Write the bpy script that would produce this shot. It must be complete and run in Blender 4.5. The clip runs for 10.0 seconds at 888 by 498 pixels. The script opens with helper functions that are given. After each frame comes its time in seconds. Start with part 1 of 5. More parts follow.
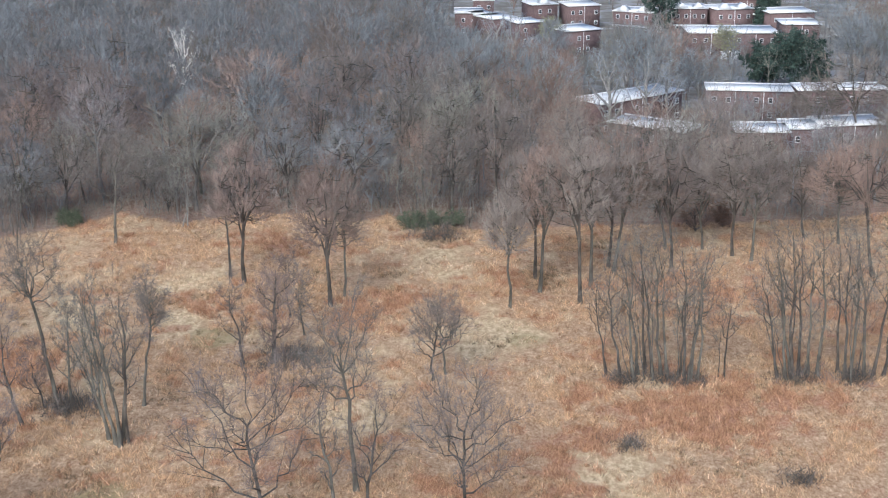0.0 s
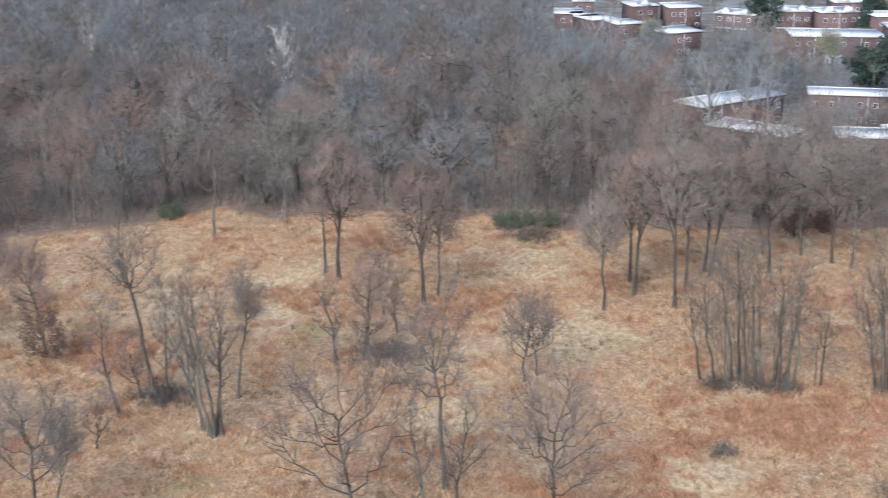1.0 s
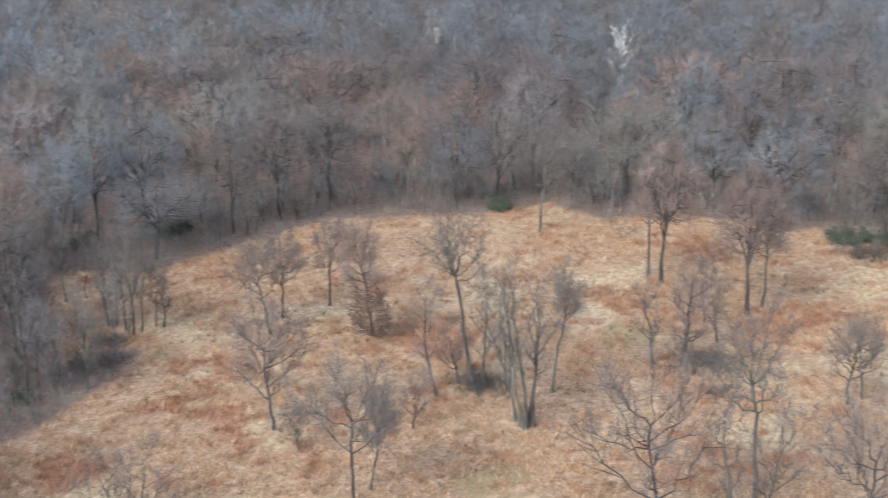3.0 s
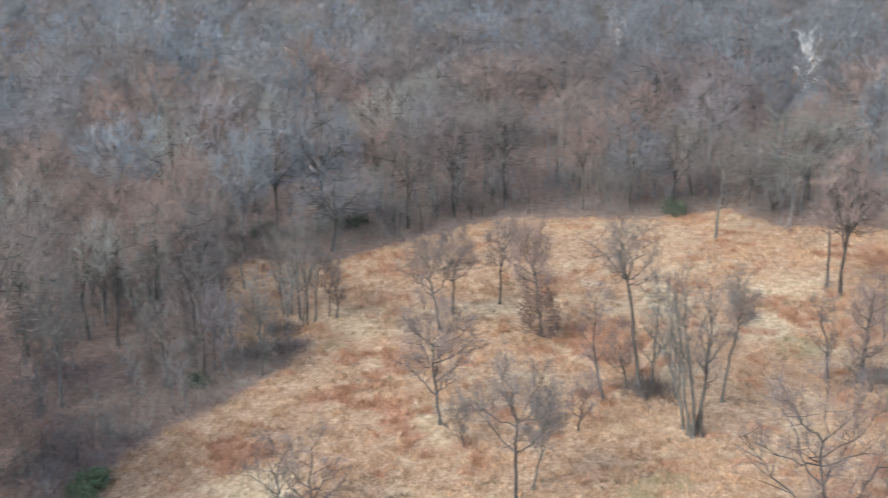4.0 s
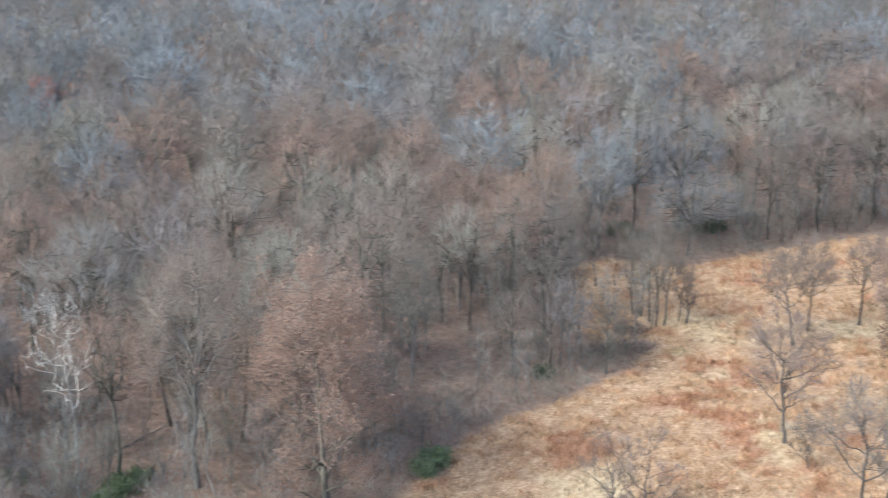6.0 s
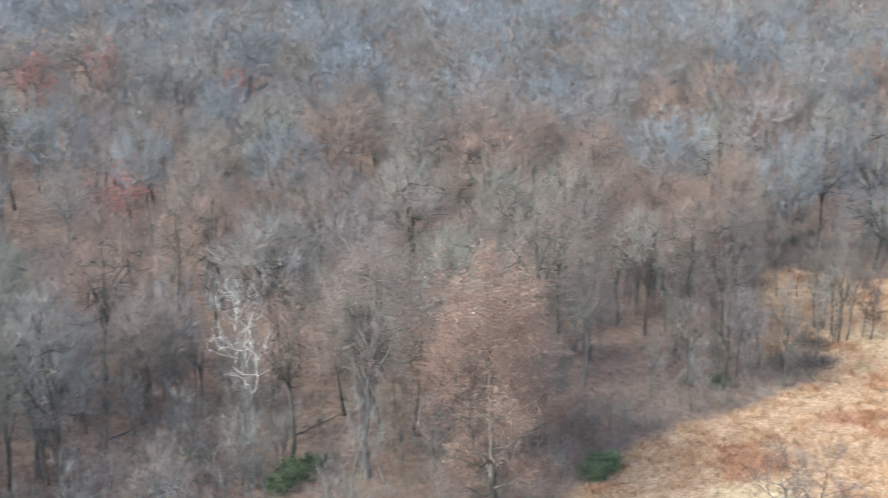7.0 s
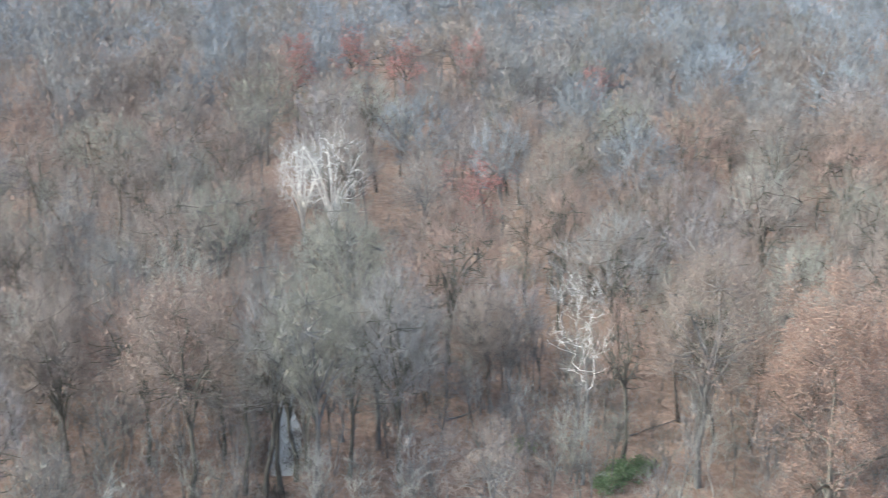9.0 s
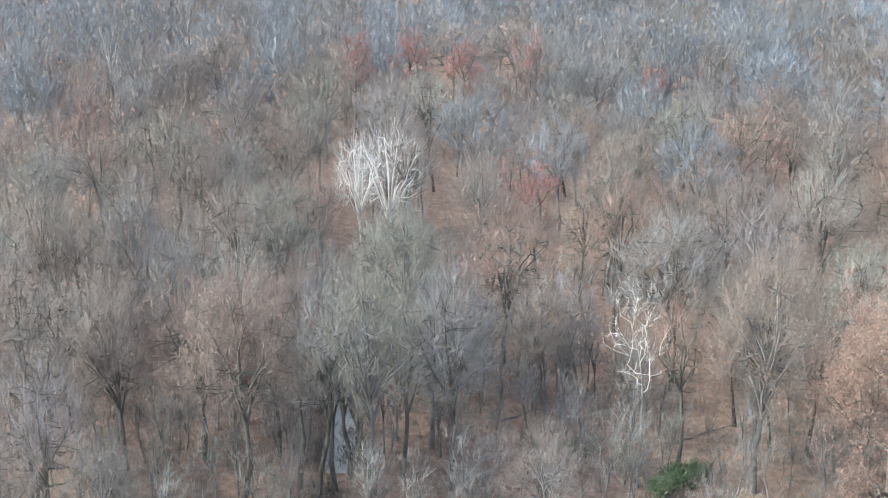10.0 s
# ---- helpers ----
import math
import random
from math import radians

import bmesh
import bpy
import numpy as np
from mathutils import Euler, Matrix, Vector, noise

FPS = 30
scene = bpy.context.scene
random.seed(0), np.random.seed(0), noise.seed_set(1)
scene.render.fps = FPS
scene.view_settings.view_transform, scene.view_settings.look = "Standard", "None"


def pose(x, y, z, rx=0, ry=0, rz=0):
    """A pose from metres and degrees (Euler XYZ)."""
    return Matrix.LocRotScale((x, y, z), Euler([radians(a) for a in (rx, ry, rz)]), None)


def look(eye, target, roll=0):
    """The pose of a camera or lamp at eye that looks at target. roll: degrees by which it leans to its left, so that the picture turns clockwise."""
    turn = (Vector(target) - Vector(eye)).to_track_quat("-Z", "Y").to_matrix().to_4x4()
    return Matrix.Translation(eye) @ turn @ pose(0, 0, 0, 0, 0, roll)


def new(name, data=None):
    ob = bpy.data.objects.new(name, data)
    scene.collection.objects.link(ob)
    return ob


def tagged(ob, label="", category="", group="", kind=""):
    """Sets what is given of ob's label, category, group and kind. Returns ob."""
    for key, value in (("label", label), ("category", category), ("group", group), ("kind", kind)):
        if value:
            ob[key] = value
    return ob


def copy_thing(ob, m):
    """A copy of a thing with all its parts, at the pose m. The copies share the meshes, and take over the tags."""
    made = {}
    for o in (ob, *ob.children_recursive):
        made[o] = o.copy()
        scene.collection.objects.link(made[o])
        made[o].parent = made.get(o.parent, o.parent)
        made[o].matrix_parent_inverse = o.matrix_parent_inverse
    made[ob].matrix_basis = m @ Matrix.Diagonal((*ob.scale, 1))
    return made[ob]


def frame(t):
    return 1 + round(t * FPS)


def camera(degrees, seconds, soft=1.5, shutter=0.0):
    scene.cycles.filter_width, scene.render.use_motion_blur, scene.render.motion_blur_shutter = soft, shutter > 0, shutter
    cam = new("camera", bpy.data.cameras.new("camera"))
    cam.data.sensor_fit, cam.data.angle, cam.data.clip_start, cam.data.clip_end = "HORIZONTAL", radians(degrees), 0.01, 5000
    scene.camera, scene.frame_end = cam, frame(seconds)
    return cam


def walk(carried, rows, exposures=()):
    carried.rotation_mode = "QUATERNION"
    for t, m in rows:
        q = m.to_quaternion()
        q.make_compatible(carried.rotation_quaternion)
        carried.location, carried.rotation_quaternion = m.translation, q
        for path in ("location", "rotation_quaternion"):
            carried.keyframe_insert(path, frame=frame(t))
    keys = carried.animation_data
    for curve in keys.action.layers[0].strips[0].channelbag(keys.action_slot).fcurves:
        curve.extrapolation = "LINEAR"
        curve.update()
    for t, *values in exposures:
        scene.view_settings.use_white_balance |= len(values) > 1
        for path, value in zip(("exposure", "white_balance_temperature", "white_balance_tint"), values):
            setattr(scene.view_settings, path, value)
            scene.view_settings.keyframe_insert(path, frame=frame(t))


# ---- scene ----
# ---------------------------------------------------------------- camera: a hovering camera that pans to its left
EYE = 62.0
cam = camera(35.44, 10.0, soft=1.0, shutter=0.5)
YAWS = [
    (0.0, 0.000),
    (0.5, 1.313),
    (1.0, 4.076),
    (1.5, 7.220),
    (2.0, 10.752),
    (2.5, 14.366),
    (4.0, 25.454),
    (4.5, 29.214),
    (5.0, 33.005),
    (5.5, 36.850),
    (7.0, 48.352),
    (7.5, 52.188),
    (8.0, 56.033),
    (8.5, 59.888),
    (9.0, 63.270),
    (9.5, 65.508),
    (10.0, 65.704),
]
TURN_ROLL = pose(0, 0, 0, 0, 0, -0.1)
walk(cam, [(t, pose(0, 0, EYE, 90 - 17.58, 0, yaw) @ TURN_ROLL) for t, yaw in YAWS],
     exposures=[(0.0, 0.62, 5500, 6), (2.5, 0.74, 5500, 6), (5.0, 1.05, 5620, 4), (7.5, 1.52, 5740, 2), (10.0, 1.76, 5780, 1)])

# ---------------------------------------------------------------- world and sun: a high, thin overcast
world = bpy.data.worlds.new("overcast_sky")
scene.world = world
world.use_nodes = True
wn = world.node_tree
sky = wn.nodes.new("ShaderNodeTexSky")
sky.sky_type, sky.sun_disc = "NISHITA", False
sky.sun_elevation, sky.sun_rotation = radians(38), radians(200)
sky.air_density, sky.dust_density, sky.ozone_density = 0.8, 4.0, 0.8
wn.links.new(sky.outputs[0], wn.nodes["Background"].inputs[0])
wn.nodes["Background"].inputs[1].default_value = 0.13
sun = new("sun", bpy.data.lights.new("sun", "SUN"))
sun.data.energy, sun.data.angle, sun.data.color = 1.0, radians(25), (1.0, 0.95, 0.88)
sun.matrix_world = look((0, 0, 100), (math.sin(radians(20)) * 78, math.cos(radians(20)) * 78, 100 - 61))


# ---------------------------------------------------------------- materials
def ramp_mat(name, stops, scale=3.0, detail=5.0, rough=0.9, bump=0.0, bump_scale=20.0, island=0.0, per_object=0.0, stretch=(1, 1, 1), world_space=False, per_tree=False):
    """A matt surface: noise through a colour ramp at two scales, with its own relief and chance variation of value."""
    m = bpy.data.materials.new(name)
    m.use_nodes = True
    nt = m.node_tree
    n, l = nt.nodes, nt.links
    bsdf = n["Principled BSDF"]
    bsdf.inputs["Roughness"].default_value = rough
    bsdf.inputs["Specular IOR Level"].default_value = 0.2
    co = n.new("ShaderNodeNewGeometry") if world_space else n.new("ShaderNodeTexCoord")
    mp = n.new("ShaderNodeMapping")
    mp.inputs["Scale"].default_value = stretch
    l.new(co.outputs["Position" if world_space else "Object"], mp.inputs[0])
    tex = n.new("ShaderNodeTexNoise")
    tex.inputs["Scale"].default_value, tex.inputs["Detail"].default_value = scale, detail
    l.new(mp.outputs[0], tex.inputs["Vector"])
    ramp = n.new("ShaderNodeValToRGB")
    el = ramp.color_ramp.elements
    while len(el) < len(stops):
        el.new(0.5)
    for e, (p, c) in zip(el, stops):
        e.position, e.color = p, (*c, 1)
    l.new(tex.outputs[0], ramp.inputs[0])
    out = ramp.outputs[0]
    if island or per_object:
        hsv = n.new("ShaderNodeHueSaturation")
        l.new(out, hsv.inputs["Color"])
        total = None
        for amount, node, sock in ((island, "ShaderNodeNewGeometry", "Random Per Island"), (per_object, "ShaderNodeObjectInfo", "Random")):
            if not amount:
                continue
            src = n.new(node)
            mr = n.new("ShaderNodeMapRange")
            mr.inputs["To Min"].default_value, mr.inputs["To Max"].default_value = 1 - amount, 1 + amount
            l.new(src.outputs[sock], mr.inputs[0])
            if total is None:
                total = mr.outputs[0]
            else:
                mul = n.new("ShaderNodeMath")
                mul.operation = "MULTIPLY"
                l.new(total, mul.inputs[0])
                l.new(mr.outputs[0], mul.inputs[1])
                total = mul.outputs[0]
        if per_tree:
            # trees of the joined wood carry their own lightness, as an offset from 1
            own, add, mul = n.new("ShaderNodeAttribute"), n.new("ShaderNodeMath"), n.new("ShaderNodeMath")
            own.attribute_name = "tree_tone"
            add.inputs[1].default_value = 1.0
            mul.operation = "MULTIPLY"
            l.new(own.outputs["Fac"], add.inputs[0])
            l.new(add.outputs[0], mul.inputs[0])
            l.new(total, mul.inputs[1])
            total = mul.outputs[0]
        l.new(total, hsv.inputs["Value"])
        out = hsv.outputs[0]
    l.new(out, bsdf.inputs["Base Color"])
    if bump:
        t2 = n.new("ShaderNodeTexNoise")
        t2.inputs["Scale"].default_value, t2.inputs["Detail"].default_value = bump_scale, 6
        l.new(mp.outputs[0], t2.inputs["Vector"])
        b = n.new("ShaderNodeBump")
        b.inputs["Strength"].default_value, b.inputs["Distance"].default_value = bump, 0.05
        l.new(t2.outputs[0], b.inputs["Height"])
        l.new(b.outputs[0], bsdf.inputs["Normal"])
    return m


def bark(name, dark, light, moss=None):
    stops = [(0.3, dark), (0.62, light)] + ([(0.8, moss)] if moss else [])
    return ramp_mat(name, stops, 1.6, 8, 0.92, 0.6, 9, per_object=0.15, stretch=(1, 1, 0.35))


def twig(name, a, b):
    return ramp_mat(name, [(0.35, a), (0.68, b)], 0.35, 4, 0.85, island=0.04, per_object=0.12, per_tree=True)


BARK = {
    "grey": bark("grey_bark", (0.075, 0.069, 0.057), (0.195, 0.18, 0.15), (0.175, 0.18, 0.13)),
    "brown": bark("brown_bark", (0.052, 0.045, 0.038), (0.145, 0.125, 0.105)),
    "dark": bark("dark_bark", (0.05, 0.046, 0.04), (0.135, 0.122, 0.108)),
    "pale": bark("pale_bark", (0.60, 0.57, 0.51), (0.86, 0.82, 0.75)),
    "ash": bark("ash_grey_bark", (0.13, 0.122, 0.112), (0.25, 0.24, 0.222)),
    "silver": bark("silver_bark", (0.16, 0.15, 0.138), (0.40, 0.38, 0.35)),
}
TWIG = {
    "grey": twig("grey_twigs", (0.23, 0.219, 0.204), (0.385, 0.367, 0.345)),
    "slate": twig("slate_grey_twigs", (0.175, 0.178, 0.179), (0.295, 0.299, 0.30)),
    # Bluish cast that carries haze in the colour of farther crowns.
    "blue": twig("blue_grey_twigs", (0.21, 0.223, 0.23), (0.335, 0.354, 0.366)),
    "brown": twig("brown_twigs", (0.22, 0.185, 0.158), (0.375, 0.32, 0.275)),
    "rust": twig("russet_twigs", (0.245, 0.175, 0.14), (0.40, 0.295, 0.24)),
    "mauve": twig("mauve_twigs", (0.24, 0.214, 0.206), (0.385, 0.35, 0.34)),
    "olive": twig("olive_twigs", (0.22, 0.214, 0.173), (0.37, 0.36, 0.296)),
    "sage": twig("sage_grey_twigs", (0.19, 0.18, 0.15), (0.32, 0.305, 0.26)),
    "dusk": twig("dark_grey_twigs", (0.16, 0.14, 0.122), (0.275, 0.247, 0.218)),
    "umber": twig("dark_brown_twigs", (0.175, 0.145, 0.127), (0.29, 0.25, 0.22)),
    "russet": twig("dark_russet_twigs", (0.225, 0.165, 0.138), (0.37, 0.285, 0.24)),
    "heather": twig("dark_mauve_twigs", (0.19, 0.152, 0.135), (0.31, 0.26, 0.235)),
    # Pale blue-grey that puts distance haze into far twigs; also pale sycamore twigs.
    "mist": twig("haze_grey_twigs", (0.26, 0.283, 0.305), (0.385, 0.415, 0.445)),
    "lichen": twig("lichen_grey_twigs", (0.28, 0.274, 0.236), (0.44, 0.43, 0.375)),
    "pale": twig("pale_twigs", (0.52, 0.50, 0.47), (0.78, 0.76, 0.72)),
}
LEAF = {
    "orange": ramp_mat("dry_orange_leaves", [(0.3, (0.245, 0.158, 0.12)), (0.7, (0.43, 0.31, 0.24))], 0.25, 4, 0.9, island=0.15),
    "tan": ramp_mat("dry_tan_leaves", [(0.3, (0.25, 0.19, 0.15)), (0.7, (0.40, 0.315, 0.25))], 0.3, 4, 0.9, island=0.15, per_object=0.12),
    "red": ramp_mat("red_leaves", [(0.3, (0.32, 0.15, 0.13)), (0.7, (0.46, 0.24, 0.21))], 0.4, 4, 0.7, island=0.3),
    "umber": ramp_mat("dark_brown_leaves", [(0.3, (0.155, 0.10, 0.075)), (0.7, (0.26, 0.175, 0.13))], 0.4, 4, 0.7, island=0.3),
    "yellow": ramp_mat("yellow_green_leaves", [(0.3, (0.22, 0.22, 0.11)), (0.7, (0.38, 0.37, 0.20))], 0.4, 4, 0.7, island=0.3),
    "green": ramp_mat("evergreen_leaves", [(0.3, (0.125, 0.172, 0.085)), (0.7, (0.25, 0.31, 0.165))], 0.6, 4, 0.85, island=0.2),
    "ivy": ramp_mat("dull_evergreen_leaves", [(0.3, (0.085, 0.10, 0.065)), (0.7, (0.17, 0.195, 0.125))], 0.6, 4, 0.85, island=0.2),
    "needle": ramp_mat("dark_needles", [(0.3, (0.035, 0.06, 0.05)), (0.7, (0.085, 0.125, 0.10))], 0.6, 4, 0.6, island=0.3),
}
STRAW = {
    "straw": ramp_mat("straw_grass", [(0.3, (0.54, 0.395, 0.25)), (0.7, (0.76, 0.60, 0.415))], 0.5, 4, 0.9, island=0.45),
    "rust": ramp_mat("rust_grass", [(0.3, (0.38, 0.208, 0.117)), (0.7, (0.57, 0.348, 0.212))], 0.5, 4, 0.9, island=0.45),
    "dull": ramp_mat("dull_brown_grass", [(0.3, (0.20, 0.15, 0.09)), (0.7, (0.33, 0.25, 0.16))], 0.5, 4, 0.9, island=0.45),
    "gold": ramp_mat("golden_grass", [(0.3, (0.50, 0.325, 0.185)), (0.7, (0.66, 0.46, 0.285))], 0.5, 4, 0.9, island=0.45),
}

# ---------------------------------------------------------------- the plan: outline of the meadow and its patches
FIELD = [
    (71.7, 215.9),
    (62.6, 211.7),
    (46.0, 209.6),
    (27.9, 207.8),
    (10.2, 206.7),
    (4.0, 204.9),
    (-5.7, 208.0),
    (-8.5, 213.7),
    (-12.8, 209.9),
    (-24.0, 214.5),
    (-34.8, 213.9),
    (-41.1, 208.2),
    (-51.8, 214.7),
    (-57.0, 208.3),
    (-72.1, 200.3),
    (-82.6, 195.4),
    (-86.4, 186.6),
    (-93.8, 170.0),
    (-96.5, 163.6),
    (-106.8, 160.7),
    (-107.9, 153.7),
    (-96.7, 136.3),
    (-88.1, 130.1),
    (-85.2, 136.4),
    (-83.0, 135.6),
    (-81.2, 127.0),
    (-81.7, 116.0),
    (-83.6, 107.2),
    (-83.6, 98.6),
    (-81.3, 89.9),
    (-78.0, 75.0),
    (-40.0, 60.0),
    (60.0, 60.0),
    (90.0, 130.0),
    (85.0, 180.0),
]
RUST = [
    (-6.2, 171.2, 6.7),
    (-26.9, 170.2, 4.5),
    (-10.5, 166.9, 3.6),
    (35.4, 140.6, 9.0),
    (22.5, 138.6, 7.5),
    (10.9, 123.7, 4.5),
    (-51.6, 149.2, 6.2),
    (-25.8, 198.6, 5.1),
    (7.5, 182.6, 4.7),
    (-71.1, 126.5, 5.1),
    (-63.0, 120.9, 3.7),
    (-12.8, 127.6, 5.2),
    (-50.3, 151.9, 4.2),
    (-1.9, 120.2, 3.9),
    (30.7, 180.1, 9.0),
    (44.6, 166.7, 8.0),
    (-74.3, 105.4, 3.5),
    (-69.7, 133.4, 4.0),
]
PALE = [
    (-9.9, 135.8, 5.5),
    (1.3, 187.7, 7.2),
    (16.6, 124.9, 6.3),
    (-60.6, 121.5, 3.0),
    (-67.7, 100.7, 4.4),
    (-32.9, 167.1, 5.2),
    (-35.3, 180.4, 4.7),
    (5.9, 158.9, 8.3),
    (-82.0, 145.7, 5.8),
    (-65.6, 156.2, 5.1),
    (-47.9, 167.6, 6.0),
]
GREEN = [
    (-29.0, 160.6, 3.2),
    (-32.1, 119.1, 3.4),
    (10.1, 158.9, 3.5),
    (-64.1, 151.2, 2.1),
    (-28.0, 158.8, 2.8),
    (-79.4, 135.6, 2.8),
    (-34.3, 115.3, 2.8),
]
CREEK = [
    (-145.7, 52.4),
    (-139.1, 50.1),
    (-133.2, 47.5),
    (-127.6, 45.7),
    (-121.9, 43.2),
    (-117.3, 41.2),
]
FX, FY = np.array([p[0] for p in FIELD]), np.array([p[1] for p in FIELD])


def field_distance(x, y):
    """Metres inside the meadow's outline (outside: minus), for arrays."""
    x, y = np.asarray(x, float), np.asarray(y, float)
    inside = np.zeros(x.shape, bool)
    best = np.full(x.shape, 1e9)
    for i in range(len(FX)):
        x1, y1, x2, y2 = FX[i], FY[i], FX[i - 1], FY[i - 1]
        cross = ((y1 > y) != (y2 > y)) & (x < (x2 - x1) * (y - y1) / ((y2 - y1) or 1e-9) + x1)
        inside ^= cross
        u = np.clip(((x - x1) * (x2 - x1) + (y - y1) * (y2 - y1)) / ((x2 - x1) ** 2 + (y2 - y1) ** 2), 0, 1)
        best = np.minimum(best, np.hypot(x - x1 - u * (x2 - x1), y - y1 - u * (y2 - y1)))
    return np.where(inside, best, -best)


def patch_amount(rows, x, y):
    total = np.zeros(np.shape(x))
    for px, py, r in rows:
        total += np.exp(-(((x - px) / r) ** 2 + ((y - py) / (r * 1.1)) ** 2))
    return np.clip(total, 0, 1)


def wave_noise(x, y, scale, seed):
    """Smooth value noise between 0 and 1, for arrays."""
    rs = np.random.RandomState(seed)
    table = rs.rand(64, 64)
    u, v = np.asarray(x) / scale + 1000, np.asarray(y) / scale + 1000
    i, j = np.floor(u).astype(int), np.floor(v).astype(int)
    a, b = u - i, v - j
    a, b = a * a * (3 - 2 * a), b * b * (3 - 2 * b)
    g = lambda p, q: table[p % 64, q % 64]
    return (g(i, j) * (1 - a) + g(i + 1, j) * a) * (1 - b) + (g(i, j + 1) * (1 - a) + g(i + 1, j + 1) * a) * b


def rust_field(x, y):
    """How rusty the grass is, 0 to 1: the known patches, broken into clumps a few metres across."""
    c = 0.45 * wave_noise(x, y, 1.9, 51) + 0.3 * wave_noise(x, y, 4.5, 52) + 0.25 * wave_noise(x, y, 1.0, 53)
    return np.clip(3.0 * (c - 0.64 + 0.29 * patch_amount(RUST, x, y)) + 0.35, 0, 1)


def pale_field(x, y):
    """Where the straw lies flat and bleached, 0 to 1."""
    c = 0.4 * wave_noise(x, y, 3.1, 61) + 0.4 * wave_noise(x, y, 8.0, 62) + 0.2 * wave_noise(x, y, 1.3, 63)
    return np.clip(2.4 * (c - 0.62 + 0.4 * patch_amount(PALE, x, y)) + 0.35, 0, 1)


def creek_distance(x, y):
    best = np.full(np.shape(x), 1e9)
    for (x1, y1), (x2, y2) in zip(CREEK, CREEK[1:]):
        u = np.clip(((x - x1) * (x2 - x1) + (y - y1) * (y2 - y1)) / ((x2 - x1) ** 2 + (y2 - y1) ** 2), 0, 1)
        best = np.minimum(best, np.hypot(x - x1 - u * (x2 - x1), y - y1 - u * (y2 - y1)))
    return best


def height_at(x, y):
    z = 0.5 * (wave_noise(x, y, 23, 3) - 0.5) + 0.16 * (wave_noise(x, y, 5, 4) - 0.5)
    return z - 0.9 * np.clip(1 - creek_distance(x, y) / 4.0, 0, 1)


# ---------------------------------------------------------------- mesh helpers
def mesh_of(name, verts, tris, mats, index=None, smooth=False):
    me = bpy.data.meshes.new(name)
    verts, tris = np.asarray(verts, np.float32), np.asarray(tris, np.int32)
    me.vertices.add(len(verts))
    me.vertices.foreach_set("co", verts.ravel())
    me.loops.add(tris.size)
    me.loops.foreach_set("vertex_index", tris.ravel())
    me.polygons.add(len(tris))
    me.polygons.foreach_set("loop_start", np.arange(0, tris.size, 3, dtype=np.int32))
    for m in mats:
        me.materials.append(m)
    if index is not None:
        me.polygons.foreach_set("material_index", np.asarray(index, np.int32))
    if smooth:
        me.polygons.foreach_set("use_smooth", np.ones(len(tris), bool))
    me.update(calc_edges=True)
    return me


def join(pieces):
    vs, ts, k = [], [], 0
    for v, t in pieces:
        vs.append(v)
        ts.append(t + k)
        k += len(v)
    if not vs:
        return np.zeros((0, 3)), np.zeros((0, 3), int)
    return np.concatenate(vs), np.concatenate(ts)


def tube(pts, rad, k):
    pts, rad = np.asarray(pts, float), np.asarray(rad, float)
    n = len(pts)
    tan = np.gradient(pts, axis=0)
    tan /= np.linalg.norm(tan, axis=1)[:, None] + 1e-9
    ref = np.array([0.31, 0.95, 0.05]) if abs(tan[0][2]) > 0.7 else np.array([0.1, 0.05, 1.0])
    a = np.cross(tan, ref)
    a /= np.linalg.norm(a, axis=1)[:, None] + 1e-9
    b = np.cross(tan, a)
    ang = np.arange(k) * 2 * np.pi / k
    ring = a[:, None] * np.cos(ang)[None, :, None] + b[:, None] * np.sin(ang)[None, :, None]
    v = (pts[:, None] + ring * rad[:, None, None]).reshape(-1, 3)
    i, j = np.meshgrid(np.arange(n - 1), np.arange(k), indexing="ij")
    p, q = i * k + j, i * k + (j + 1) % k
    t = np.concatenate([np.stack([p, q, p + k], -1).reshape(-1, 3), np.stack([q, q + k, p + k], -1).reshape(-1, 3)])
    return v, t


def perp(d, rs):
    a = np.cross(d, rs.normal(size=d.shape))
    return a / (np.linalg.norm(a, axis=1)[:, None] + 1e-9)


def cones(p, d, w, rs):
    """Three-sided tapering shoots from p along d."""
    a = perp(d, rs)
    dn = d / (np.linalg.norm(d, axis=1)[:, None] + 1e-9)
    b = np.cross(dn, a)
    w = np.asarray(w)[:, None] * 0.5
    v = np.stack([p + a * w, p - a * w * 0.5 + b * w * 0.87, p - a * w * 0.5 - b * w * 0.87, p + d], 1).reshape(-1, 3)
    k = np.arange(len(p))[:, None] * 4
    t = np.concatenate([k + np.array([0, 1, 3]), k + np.array([1, 2, 3]), k + np.array([2, 0, 3])])
    return v, t


def blades(p, d, w, rs, face=None):
    """Single thin twigs or grass blades, broadside to a direction where one is given."""
    if face is None:
        a = perp(d, rs)
    else:
        a = np.cross(d, face + rs.normal(0, 0.3, d.shape))
        a /= np.linalg.norm(a, axis=1)[:, None] + 1e-9
    a = a * np.asarray(w)[:, None] * 0.5
    v = np.stack([p + a, p - a, p + d], 1).reshape(-1, 3)
    return v, np.arange(len(p) * 3).reshape(-1, 3)


def leaves(p, size, rs):
    d = rs.normal(size=p.shape)
    d /= np.linalg.norm(d, axis=1)[:, None]
    s = size * rs.uniform(0.6, 1.4, len(p))
    a = perp(d, rs) * s[:, None] * 0.42
    v = np.stack([p - d * s[:, None] * 0.3, p + d * s[:, None] * 0.4 + a, p + d * s[:, None] * 0.5 - a], 1).reshape(-1, 3)
    return v, np.arange(len(p) * 3).reshape(-1, 3)


